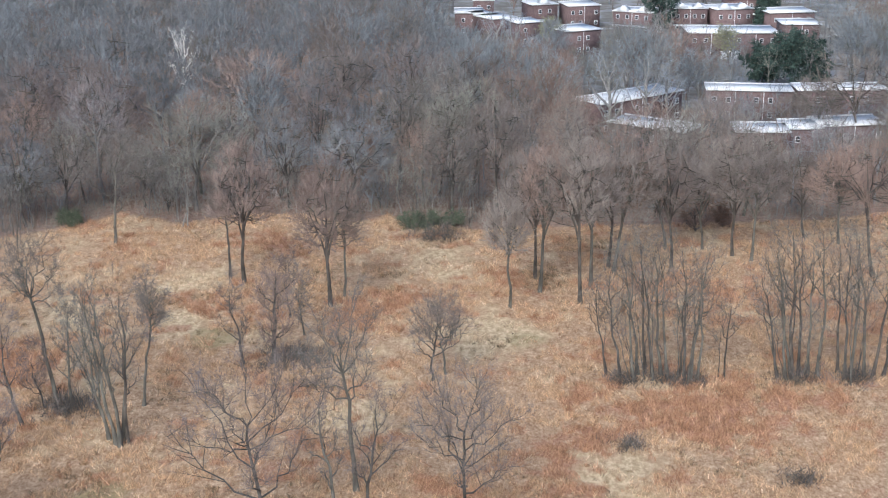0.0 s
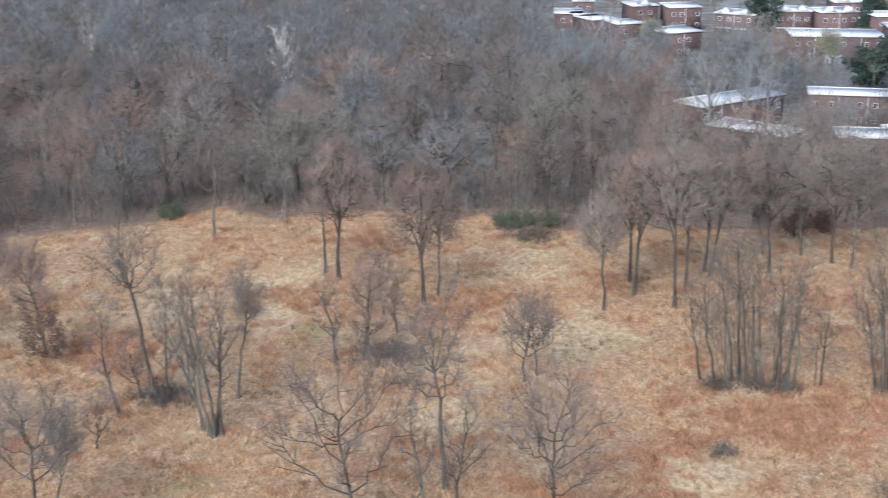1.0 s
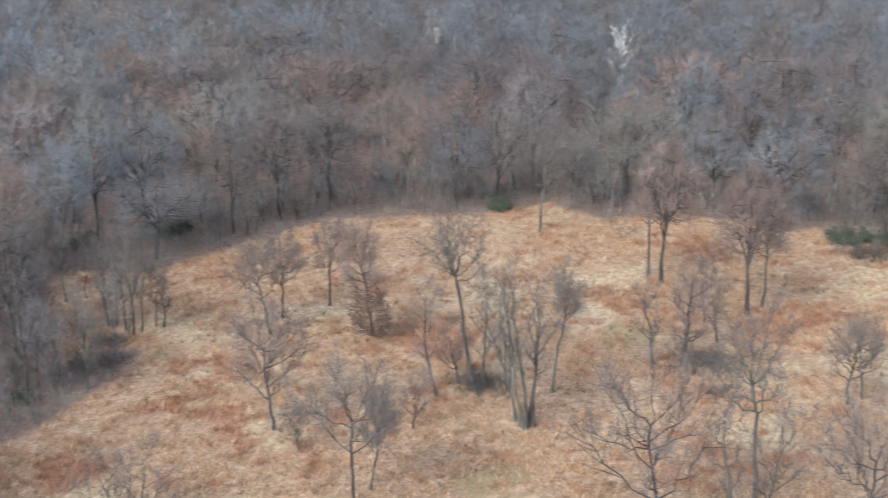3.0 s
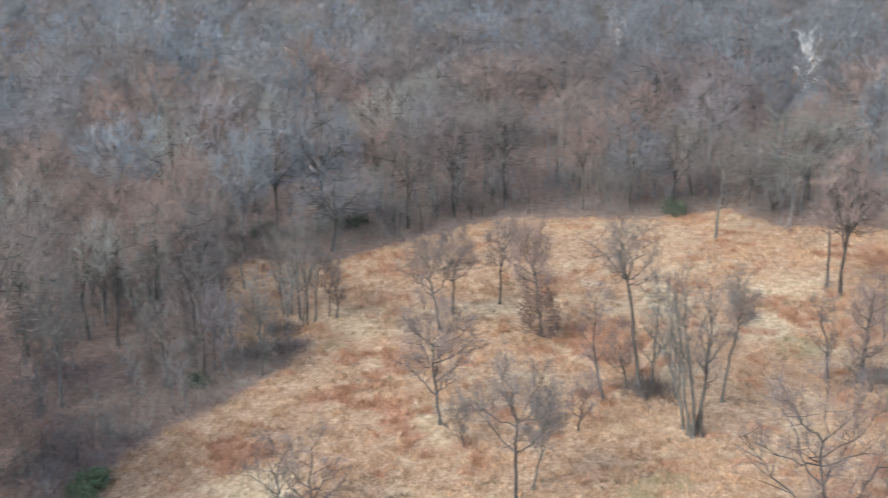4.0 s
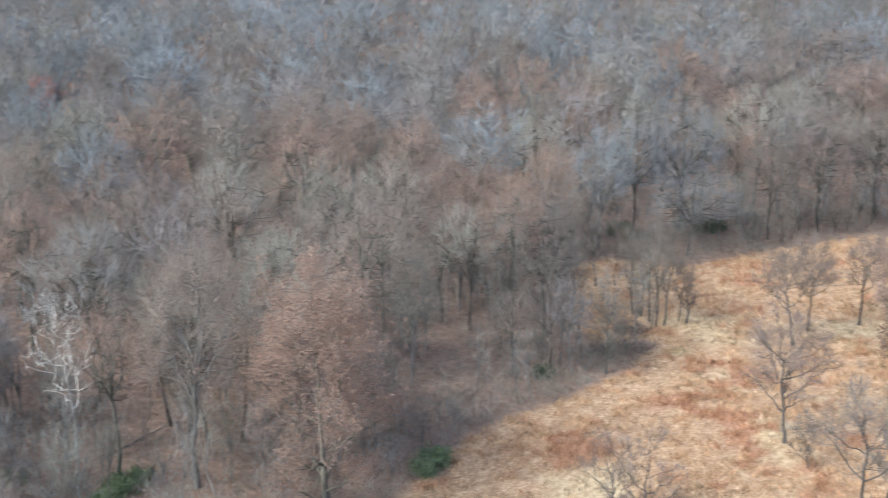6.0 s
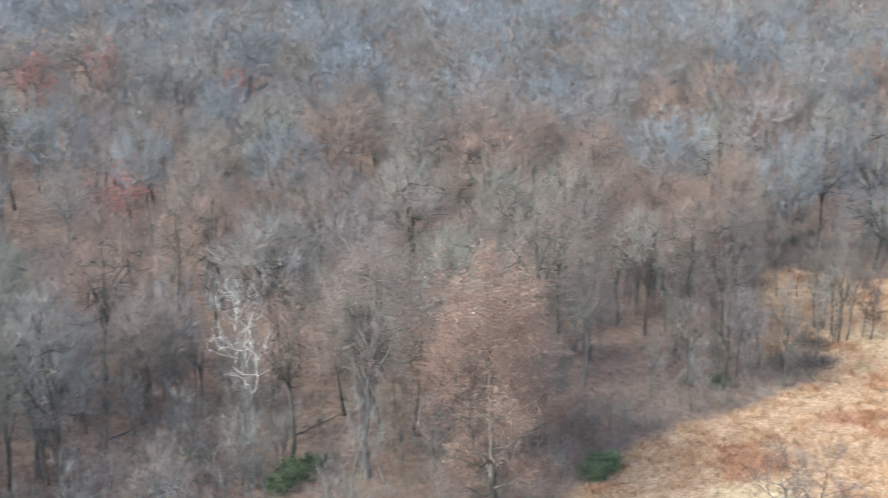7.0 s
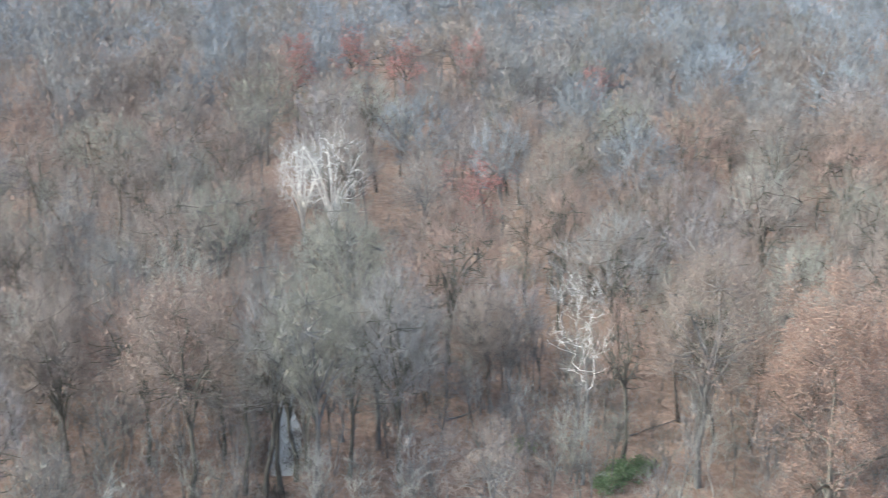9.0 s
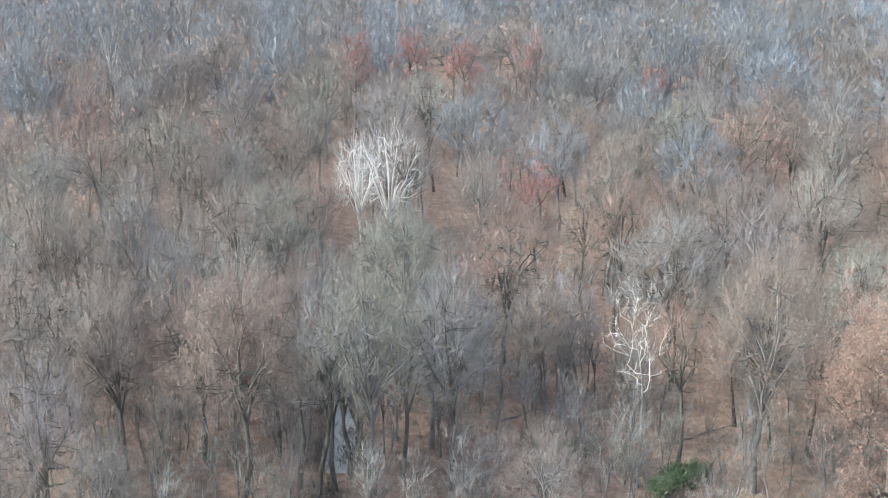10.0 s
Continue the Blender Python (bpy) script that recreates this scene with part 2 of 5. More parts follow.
def part(name, vt, mat, parent, label="", smooth=True):
    ob = new(name, mesh_of(name, vt[0], vt[1], [mat], smooth=smooth))
    ob.parent = parent
    if label:
        ob["label"] = label
    return ob


# ---------------------------------------------------------------- how a tree grows
def grow(seed, h, r, base=0.35, limbs=8, subs=6, terts=5, twigs=7, lean=0.0, trunk_r=None, sides=7, wob=0.25, tw=0.035, tert_len=1.3, vase=0.0, top=1.0, low=-0.45, lean_dir=0.0, stout=1.0, shell=0, cone=0.0, shell_len=0.0, shell_w=0.0, crook=1.0, lead=0.62):
    """Trunk, limbs (each with its branches) and twigs of a bare broad-leaved tree, as triangle lists. base: where the crown begins."""
    rs = np.random.RandomState(seed)
    trunk_r = trunk_r or 0.012 * h + 0.03
    n = 9
    f = np.linspace(0, 1, n)
    off = np.cumsum(rs.normal(0, wob / n ** 0.5, (n, 2)), 0) * np.linspace(0.3, 1, n)[:, None]
    off -= off[0]
    cl, sl = math.cos(lean_dir), math.sin(lean_dir)
    axis = np.stack([off[:, 0] + lean * cl * f, off[:, 1] + lean * sl * f, f * h * lead], 1)
    rad = trunk_r * (1 - (0.46 if lead < 0.7 else 0.86) * f ** (0.85 if lead < 0.7 else 1.0))
    rad[0] *= 1.45
    trunk = tube(axis, rad, sides)
    at = lambda q: np.array([np.interp(q, f, axis[:, i]) for i in range(3)])
    cz, sh = h * (base + 1) / 2, h * (1 - base) / 2
    limb_parts, sub_p, sub_d, sub_w = [], [], [], []
    spin = rs.uniform(0, 6.28)
    ends_p, ends_d = [], []
    for i in range(limbs):
        g = (i + 0.5) / limbs
        v = low + (0.97 - low) * g + rs.normal(0, 0.05)
        az = spin + i * 2.4 + rs.normal(0, 0.35)
        out = r * math.sqrt(max(0.02, 1 - min(0.99, abs(v)) ** 2)) * rs.uniform(0.7, 1.1)
        zt = cz + v * sh * top
        mid = at(min(1, zt / (h * lead)))
        end = np.array([mid[0] + out * math.cos(az), mid[1] + out * math.sin(az), zt])
        q0 = max(base * 0.75, min(0.985, (zt - out * rs.uniform(0.55, 1.1) - vase * h) / (h * lead)))
        start = at(q0)
        ctrl = start * 0.45 + end * 0.55 + np.array([math.cos(az), math.sin(az), 0]) * out * 0.16 + np.array([0, 0, -0.10 * out])
        m = 7
        s = np.linspace(0, 1, m)[:, None]
        pts = (1 - s) ** 2 * start + 2 * s * (1 - s) * ctrl + s ** 2 * end
        length = np.linalg.norm(end - start)
        pts[1:] += rs.normal(0, 0.035 * length * crook, (m - 1, 3))
        r0 = min(np.interp(q0, f, rad) * 0.68, 0.021 * length + 0.025) * stout
        lr = r0 * (1 - 0.85 * s[:, 0])
        pieces = [tube(pts, lr, 5)]
        for j in range(subs):
            u = 0.28 + 0.72 * (j + rs.uniform(0.2, 0.9)) / subs
            p0 = np.array([np.interp(u, s[:, 0], pts[:, c]) for c in range(3)])
            fwd = pts[-1] - pts[0]
            fwd /= np.linalg.norm(fwd) + 1e-9
            d = fwd * 0.75 + rs.normal(0, 0.62, 3) + np.array([0, 0, 0.38])
            d /= np.linalg.norm(d)
            ln = length * rs.uniform(0.25, 0.48) * (1.15 - 0.4 * u) + 0.3
            p1 = p0 + d * ln * 0.5 + rs.normal(0, 0.07 * ln, 3)
            p2 = p0 + d * ln + np.array([0, 0, 0.12 * ln]) + rs.normal(0, 0.09 * ln, 3)
            br = min(r0 * 0.5, 0.012 * ln + 0.012)
            pieces.append(tube([p0, p1, p2], [br, br * 0.7, br * 0.25], 3))
            w = rs.uniform(0.15, 1.0, terts)
            tp = np.where(w[:, None] < 0.5, p0 + (p1 - p0) * w[:, None] * 2, p1 + (p2 - p1) * (w[:, None] * 2 - 1))
            td = d * 0.7 + rs.normal(0, 0.62, (terts, 3)) + np.array([0, 0, 0.3])
            td = td / np.linalg.norm(td, axis=1)[:, None] * (tert_len * rs.uniform(0.5, 1.25, terts))[:, None]
            ends_p.append(tp)
            ends_d.append(td)
        limb_parts.append(join(pieces))
    tp, td = np.concatenate(ends_p), np.concatenate(ends_d)
    shoots = cones(tp, td, np.full(len(tp), tw * 1.5), rs)
    u = rs.uniform(0.1, 1.0, (len(tp), twigs, 1))
    wp = (tp[:, None] + td[:, None] * u).reshape(-1, 3)
    wd = np.repeat(td, twigs, 0)
    wd = wd / (np.linalg.norm(wd, axis=1)[:, None] + 1e-9) * 0.65 + rs.normal(0, 0.6, wd.shape) + np.array([0, 0, 0.25])
    wd = wd / np.linalg.norm(wd, axis=1)[:, None] * (tert_len * 0.62 * rs.uniform(0.4, 1.2, len(wd)))[:, None]
    tws = blades(wp, wd, np.full(len(wp), tw), rs)
    pieces = [shoots, tws]
    if shell:
        q = rs.normal(size=(shell, 3))
        q /= np.linalg.norm(q, axis=1)[:, None]
        q[:, 2] = np.where(q[:, 2] < -0.35, -q[:, 2], q[:, 2])
        az, el = np.arctan2(q[:, 1], q[:, 0]), q[:, 2]
        ph = rs.uniform(0, 6.28, 4)
        lump = 1 + 0.13 * np.sin(3 * az + ph[0]) + 0.11 * np.sin(5 * az + 4 * el + ph[1]) + 0.09 * np.sin(7 * el + 2 * az + ph[2])
        rad_s = lump * rs.uniform(0.3, 1.0, shell) ** 0.55
        c0 = at(min(1.0, cz / (h * lead)))
        slim = 1 - cone * (q[:, 2] * 0.5 + 0.5)
        sp = np.stack([c0[0] + q[:, 0] * r * rad_s * slim, c0[1] + q[:, 1] * r * rad_s * slim, cz + q[:, 2] * sh * 0.97 * rad_s], 1)
        sd = q * np.array([0.8, 0.8, 0.6]) + rs.normal(0, 0.55, (shell, 3)) + np.array([0, 0, 0.28])
        sd = sd / np.linalg.norm(sd, axis=1)[:, None] * ((shell_len or tert_len) * rs.uniform(0.5, 1.1, shell))[:, None]
        pieces.append(blades(sp - sd * 0.6, sd, np.full(shell, shell_w or tw), rs))
        wp, wd = np.concatenate([wp, sp]), np.concatenate([wd, sd * 0.4])
    return {"trunk": trunk, "limbs": limb_parts, "twigs": join(pieces), "tips": wp + wd}


def broom(seed, h, r, base=0.34, limbs=6, clumps=34, shoots=4, twigs=9, tw=0.055, tlen=1.7, trunk_r=None, sides=5, wob=0.5, lean=0.0, lean_dir=0.0, fine=True, low=-0.3, crook=0.05, bough=1.0):
    """A forest tree: a trunk that forks into steep limbs, which carry a dome of separate clumps; in each clump the twigs fan outwards."""
    rs = np.random.RandomState(seed)
    trunk_r = trunk_r or 0.0105 * h + 0.02
    fork = h * (base + 0.1)
    n = 6 if fine else 4
    f = np.linspace(0, 1, n)
    off = np.cumsum(rs.normal(0, wob / n ** 0.5, (n, 2)), 0)
    off -= off[0]
    reach = h * 0.82
    axis = np.stack([off[:, 0] + lean * math.cos(lean_dir) * f, off[:, 1] + lean * math.sin(lean_dir) * f, f * reach], 1)
    rad = trunk_r * np.interp(f * reach, [0, 0.06 * h, fork, reach], [1.4, 1.0, 0.72, 0.14])
    trunk = tube(axis, rad, sides)
    at = lambda z: np.array([np.interp(z / reach, f, axis[:, c]) for c in range(3)])
    mid_z = h * (base + 0.42 * (1 - base))
    c0 = np.array([*at(mid_z)[:2], mid_z])
    rise, fall = h - mid_z, mid_z - base * h

    def dome(q, rho):
        return c0 + np.stack([q[:, 0] * r, q[:, 1] * r, np.where(q[:, 2] > 0, q[:, 2] * rise, q[:, 2] * fall)], 1) * rho[:, None]

    k = np.arange(clumps) + 0.5
    qz = low + (1 - low) * k / clumps
    az = k * 2.39996 + rs.uniform(0, 6.28) + rs.normal(0, 0.25, clumps)
    q = np.stack([np.sqrt(np.maximum(0, 1 - qz ** 2)) * np.cos(az), np.sqrt(np.maximum(0, 1 - qz ** 2)) * np.sin(az), qz], 1)
    ph = rs.uniform(0, 6.28, 3)
    lump = 1 + 0.12 * np.sin(2 * az + ph[0]) + 0.10 * np.sin(3 * az + 3 * qz + ph[1])
    centre = dome(q, np.clip(lump * rs.uniform(0.55, 0.95, clumps), 0.4, 0.98))
    la = rs.uniform(0, 6.28) + np.arange(limbs) * 2.39996 + rs.normal(0, 0.3, limbs)
    lz = rs.uniform(0.05, 0.75, limbs)
    ends = dome(np.stack([np.sqrt(1 - lz ** 2) * np.cos(la), np.sqrt(1 - lz ** 2) * np.sin(la), lz], 1), rs.uniform(0.6, 0.85, limbs))
    m = 6 if fine else 4
    s = np.linspace(0, 1, m)[:, None]
    pieces, line, owner = [[] for _ in range(limbs + 1)], [], []
    for i in range(limbs):
        start = at(fork * rs.uniform(0.72, 1.25))
        ctrl = start + (ends[i] - start) * np.array([0.38, 0.38, 0.62])
        pts = (1 - s) ** 2 * start + 2 * s * (1 - s) * ctrl + s ** 2 * ends[i]
        length = np.linalg.norm(ends[i] - start)
        pts[1:] += rs.normal(0, crook * length, (m - 1, 3)) * s[1:]
        r0 = min(0.62 * trunk_r, 0.016 * length + 0.03) * bough
        pieces[i].append(tube(pts, r0 * (1 - 0.82 * s[:, 0]), 4 if fine else 3))
        line.append(pts[1:])
        owner += [i] * (m - 1)
    lp = np.concatenate(line + [axis[-2:]])
    owner += [limbs, limbs]
    out_p, out_d = [], []
    for c in centre:
        d2 = np.linalg.norm(lp - c, axis=1) + np.where(lp[:, 2] > c[2] + 0.3, 4.0, 0) + rs.uniform(0, 1.0, len(lp))
        j = int(np.argmin(d2))
        i = owner[j]
        root = lp[j]
        side = c - (c0 - np.array([0, 0, fall * 0.8]))
        side /= np.linalg.norm(side) + 1e-9
        arm = c - side * tlen * 0.7
        if fine:
            bend = (root + arm) / 2 + rs.normal(0, 0.25, 3) - np.array([0, 0, 0.2])
            pieces[i].append(tube([root, bend, arm], [0.07 * bough, 0.05 * bough, 0.03 * bough], 3))
        else:
            pieces[i].append(cones(root[None], (c - root)[None], [0.17], rs))
        d = side + rs.normal(0, 0.5, (shoots, 3)) + np.array([0, 0, 0.25])
        d = d / np.linalg.norm(d, axis=1)[:, None] * (tlen * rs.uniform(0.9, 1.7, shoots))[:, None]
        p = arm + rs.normal(0, 0.22 * tlen, (shoots, 3))
        out_p.append(p)
        out_d.append(d)
    p, d = np.concatenate(out_p), np.concatenate(out_d)

    def outward(q):
        o = (q - c0) / np.array([r, r, rise])
        return o / (np.linalg.norm(o, axis=1)[:, None] + 1e-9) + np.array([0, 0, 0.5])

    stems = cones(p, d, np.full(len(p), tw * 1.1), rs) if fine else blades(p, d, np.full(len(p), tw * 0.85), rs, outward(p))
    u = rs.uniform(0.15, 1.0, (len(p), twigs, 1))
    wp = (p[:, None] + d[:, None] * u).reshape(-1, 3)
    wd = np.repeat(d / np.linalg.norm(d, axis=1)[:, None], twigs, 0) * 0.9 + rs.normal(0, 0.42, (len(wp), 3)) + np.array([0, 0, 0.22])
    wd = wd / np.linalg.norm(wd, axis=1)[:, None] * (tlen * rs.uniform(0.4, 1.0, len(wp)))[:, None]
    return {"trunk": join([trunk, *pieces[limbs]]), "limbs": [join(b) for b in pieces[:limbs]], "twigs": join([stems, blades(wp, wd, np.full(len(wp), tw), rs, outward(wp))]), "tips": wp + wd}



def plant(name, x, y, tree, bark_key, twig_key, label, group="", leaf=None, leaf_n=0, leaf_size=0.2, split=True, category="tree", limb_bark=""):
    """One tree as a thing: trunk, limbs and crown of twigs, with its dry leaves where it has kept them."""
    ob = tagged(new(name), label, category, group)
    ob.location = (x, y, float(height_at(np.array(x), np.array(y))) - 0.12)
    if split:
        part("trunk", tree["trunk"], BARK[bark_key], ob)
        for lm in tree["limbs"]:
            part("limb", lm, BARK[limb_bark or bark_key], ob)
    else:
        part("trunk", join([tree["trunk"], *tree["limbs"]]), BARK[bark_key], ob)
    part("crown", tree["twigs"], TWIG[twig_key], ob, smooth=False)
    if leaf:
        rs = np.random.RandomState(leaf_n)
        tips = tree["tips"]
        p = tips[rs.randint(0, len(tips), leaf_n)] + rs.normal(0, 0.15, (leaf_n, 3))
        part("foliage", leaves(p, leaf_size, rs), LEAF[leaf], ob, smooth=False)
    return ob


# ---------------------------------------------------------------- ground: one sheet to the horizon
def ground_sheet():
    fine_x = np.concatenate([np.arange(-260, -112, 2.0), np.arange(-112, 92, 0.8), np.arange(92, 141, 2.0)])
    fine_y = np.concatenate([np.arange(20, 84, 2.0), np.arange(84, 218, 0.8), np.arange(218, 331, 2.0)])
    xs = np.concatenate([[-4000, -2500, -1600, -1100, -800, -600, -450, -350, -300], fine_x, [160, 200, 260, 350, 500, 800, 1300, 2200, 4000]])
    ys = np.concatenate([[-4000, -2000, -1000, -500, -250, -120, -50, -10], fine_y, [350, 380, 420, 480, 560, 700, 1000, 1600, 2600, 4000]])
    X, Y = np.meshgrid(xs, ys, indexing="ij")
    near = np.clip(1 - np.maximum(np.abs(X + 60) - 190, np.abs(Y - 175) - 150) / 80, 0, 1)
    Z = height_at(X, Y) * near
    v = np.stack([X, Y, Z], -1).reshape(-1, 3)
    nx, ny = len(xs), len(ys)
    i, j = np.meshgrid(np.arange(nx - 1), np.arange(ny - 1), indexing="ij")
    p = i * ny + j
    t = np.concatenate([np.stack([p, p + ny, p + ny + 1], -1).reshape(-1, 3), np.stack([p, p + ny + 1, p + 1], -1).reshape(-1, 3)])
    me = mesh_of("ground", v, t, [ground_material()], smooth=True)
    fx, fy = v[:, 0], v[:, 1]
    for key, values in (("meadow", np.clip(field_distance(fx, fy) / 6 + 0.5, 0, 1)), ("rust", rust_field(fx, fy)),
                        ("straw", pale_field(fx, fy)), ("green", patch_amount(GREEN, fx, fy)),
                        ("yard", np.clip((fx + fy * 0.02 + 4) / 10, 0, 1) * np.clip((np.hypot(fx, fy) - 290) / 20, 0, 1) * (fy < 640))):
        at = me.attributes.new(key, "FLOAT", "POINT")
        at.data.foreach_set("value", values.astype(np.float32))
    return tagged(new("ground", me), "meadow of dry grass among woods with leaf litter", "ground", kind="structure")


def ground_material():
    m = bpy.data.materials.new("meadow_and_leaf_litter")
    m.use_nodes = True
    n, l = m.node_tree.nodes, m.node_tree.links
    bsdf = n["Principled BSDF"]
    bsdf.inputs["Roughness"].default_value = 0.95
    bsdf.inputs["Specular IOR Level"].default_value = 0.1
    geo = n.new("ShaderNodeNewGeometry")

    def tex(scale, detail=6, rough=0.6, stretch=None):
        t = n.new("ShaderNodeTexNoise")
        t.inputs["Scale"].default_value, t.inputs["Detail"].default_value, t.inputs["Roughness"].default_value = scale, detail, rough
        src = geo.outputs["Position"]
        if stretch:
            mp = n.new("ShaderNodeMapping")
            mp.inputs["Scale"].default_value = stretch
            l.new(src, mp.inputs[0])
            src = mp.outputs[0]
        l.new(src, t.inputs["Vector"])
        return t.outputs[0]

    def ramp(fac, stops):
        r = n.new("ShaderNodeValToRGB")
        el = r.color_ramp.elements
        while len(el) < len(stops):
            el.new(0.5)
        for e, (p, c) in zip(el, stops):
            e.position, e.color = p, (*c, 1)
        l.new(fac, r.inputs[0])
        return r.outputs[0]

    def attr(key):
        a = n.new("ShaderNodeAttribute")
        a.attribute_name = key
        return a.outputs["Fac"]

    def math_node(op, a, b):
        k = n.new("ShaderNodeMath")
        k.operation = op
        for i, s in enumerate((a, b)):
            if isinstance(s, (int, float)):
                k.inputs[i].default_value = s
            else:
                l.new(s, k.inputs[i])
        return k.outputs[0]

    def mix(fac, a, b):
        k = n.new("ShaderNodeMix")
        k.data_type = "RGBA"
        l.new(fac, k.inputs["Factor"])
        l.new(a, k.inputs["A"])
        l.new(b, k.inputs["B"])
        return k.outputs["Result"]

    def mask(key, spread=1.0, scale=0.35, lo=0.45, hi=0.75, stretch=None):
        """An area of the plan with a ragged border."""
        s = math_node("ADD", attr(key), math_node("MULTIPLY", math_node("SUBTRACT", tex(scale, 8, 0.65, stretch), 0.5), spread))
        mr = n.new("ShaderNodeMapRange")
        mr.inputs["From Min"].default_value, mr.inputs["From Max"].default_value = lo, hi
        l.new(s, mr.inputs[0])
        return mr.outputs[0]

    fine = tex(3.4, 8, 0.8, (1, 0.55, 1))
    straw = ramp(math_node("ADD", math_node("MULTIPLY", tex(0.9, 8, 0.7, (1, 0.6, 1)), 0.35), math_node("MULTIPLY", fine, 0.65)), [(0.37, (0.17, 0.105, 0.06)), (0.45, (0.34, 0.215, 0.125)), (0.52, (0.47, 0.32, 0.195)), (0.60, (0.68, 0.51, 0.34))])
    rust = ramp(fine, [(0.36, (0.22, 0.115, 0.068)), (0.5, (0.40, 0.225, 0.138)), (0.64, (0.56, 0.355, 0.235))])
    pale = ramp(tex(1.3, 10, 0.75, (1, 0.6, 1)), [(0.36, (0.31, 0.215, 0.118)), (0.48, (0.51, 0.385, 0.232)), (0.60, (0.70, 0.56, 0.36))])
    green = ramp(tex(1.5, 8, 0.7), [(0.3, (0.20, 0.17, 0.08)), (0.65, (0.34, 0.31, 0.15))])
    litter = ramp(tex(0.9, 10, 0.7), [(0.3, (0.165, 0.115, 0.086)), (0.5, (0.275, 0.195, 0.147)), (0.68, (0.385, 0.28, 0.215))])
    grass = mix(mask("straw", 0.9, 1.4, 0.25, 0.85), straw, pale)
    grass = mix(mask("rust", 0.9, 1.6, 0.25, 0.8), grass, rust)
    grass = mix(mask("green", 1.4, 0.5, 0.5, 1.5), grass, green)
    yard = ramp(tex(0.12, 6, 0.6), [(0.35, (0.19, 0.17, 0.14)), (0.5, (0.27, 0.25, 0.22)), (0.58, (0.35, 0.345, 0.34))])
    wild = mix(mask("meadow", 0.7, 0.3, 0.38, 0.66), litter, grass)
    l.new(mix(mask("yard", 0.3, 0.1, 0.4, 0.6), wild, yard), bsdf.inputs["Base Color"])
    b = n.new("ShaderNodeBump")
    b.inputs["Strength"].default_value, b.inputs["Distance"].default_value = 0.5, 0.15
    l.new(tex(2.6, 9, 0.75), b.inputs["Height"])
    l.new(b.outputs[0], bsdf.inputs["Normal"])
    return m


ground_sheet()

# ---------------------------------------------------------------- trees that stand in the meadow
OPEN_TREES = [
    (-27.4, 180.4, 21.0, 0.8, 5.3),
    (-14.9, 171.2, 20.7, -0.9, 4.5),
    (-13.3, 174.8, 15.2, -0.2, 2.7),
    (-29.8, 183.3, 15.3, 0.1, 2.2),
    (-49.1, 198.5, 18.6, 0.5, 5.2),
    (-41.5, 138.2, 20.7, -2.4, 3.5),
    (-32.8, 139.5, 14.7, 0.9, 1.9),
    (-58.1, 121.0, 14.4, -0.4, 4.1),
    (-70.0, 145.8, 12.2, -1.0, 3.9),
    (-71.2, 152.1, 11.3, 0.1, 2.6),
    (-67.3, 158.4, 12.0, 0.3, 3.0),
    (-57.7, 149.2, 15.4, -1.0, 2.8),
    (-43.7, 107.7, 15.3, -0.7, 4.0),
    (-43.9, 111.9, 10.4, 0.9, 2.2),
    (-16.2, 112.4, 16.0, -1.3, 6.6),
    (1.9, 114.0, 14.6, -0.5, 5.0),
    (-8.4, 119.3, 19.9, -0.7, 3.8),
]
OPEN_STYLE = [("brown", "russet", 0.28), ("brown", "russet", 0.28), ("grey", "umber", 0.4), ("dark", "umber", 0.4), ("grey", "dusk", 0.3), ("grey", "dusk", 0.52), ("grey", "dusk", 0.4),
              ("dark", "heather", 0.22), ("dark", "umber", 0.45), ("brown", "umber", 0.35), ("brown", "umber", 0.35), ("dark", "russet", 0.22), ("dark", "dusk", 0.38), ("grey", "dusk", 0.3),
              ("dark", "heather", 0.28), ("dark", "umber", 0.2), ("grey", "dusk", 0.42)]
for i, ((x, y, h, lean, r), (bk, tk, base)) in enumerate(zip(OPEN_TREES, OPEN_STYLE)):
    dense = tk in ("russet", "heather") or i == 15
    if i < 2:
        tree = broom(300 + i, h, r + 0.6, base, 8, 72, 6, 18, 0.04, 1.25, trunk_r=0.0115 * h + 0.02, sides=7, lean=lean, low=-0.6)
    else:
        tree = grow(300 + i, h, r, base, limbs=14 if dense else 10, subs=8 if dense else 7, terts=7, twigs=11 if dense else 12, lean=lean, wob=0.5, tw=0.019, tert_len=1.1 + 0.05 * r, trunk_r=0.0115 * h + 0.02, stout=0.88, shell=2600 if dense else int(70 * r * r), shell_w=0.016, shell_len=0.9)
    word = {"russet": "reddish fine twigs", "heather": "dense mauve-grey twigs", "dusk": "sparse grey twigs", "umber": "thin brown twigs"}[tk]
    plant("bare_tree", x, y, tree, bk, tk, f"bare broad-leaved tree with {word} in dry grass", "trees of the meadow")

CROOKED = [
    (-10.1, 115.1, 14.4, -0.5, 2.0),
    (-7.1, 115.1, 13.2, 1.2, 2.1),
    (-1.3, 146.2, 10.4, -0.3, 2.3),
    (0.2, 147.9, 10.1, 0.1, 2.6),
    (-44.4, 133.9, 13.7, -2.7, 1.4),
    (-23.5, 151.4, 11.4, -0.6, 1.5),
    (-40.5, 138.9, 13.6, -1.1, 1.6),
    (-43.2, 138.2, 8.3, -0.9, 1.3),
    (-19.7, 167.0, 9.1, -0.2, 1.8),
    (-17.3, 160.9, 8.9, -0.3, 1.4),
    (-60.5, 98.1, 9.1, 0.0, 2.9),
    (-62.5, 96.3, 8.0, -0.3, 2.4),
    (-53.8, 117.7, 5.8, 0.1, 1.5),
    (-44.4, 125.9, 7.0, 0.0, 1.6),
    (-83.9, 144.4, 8.2, 0.5, 1.3),
]
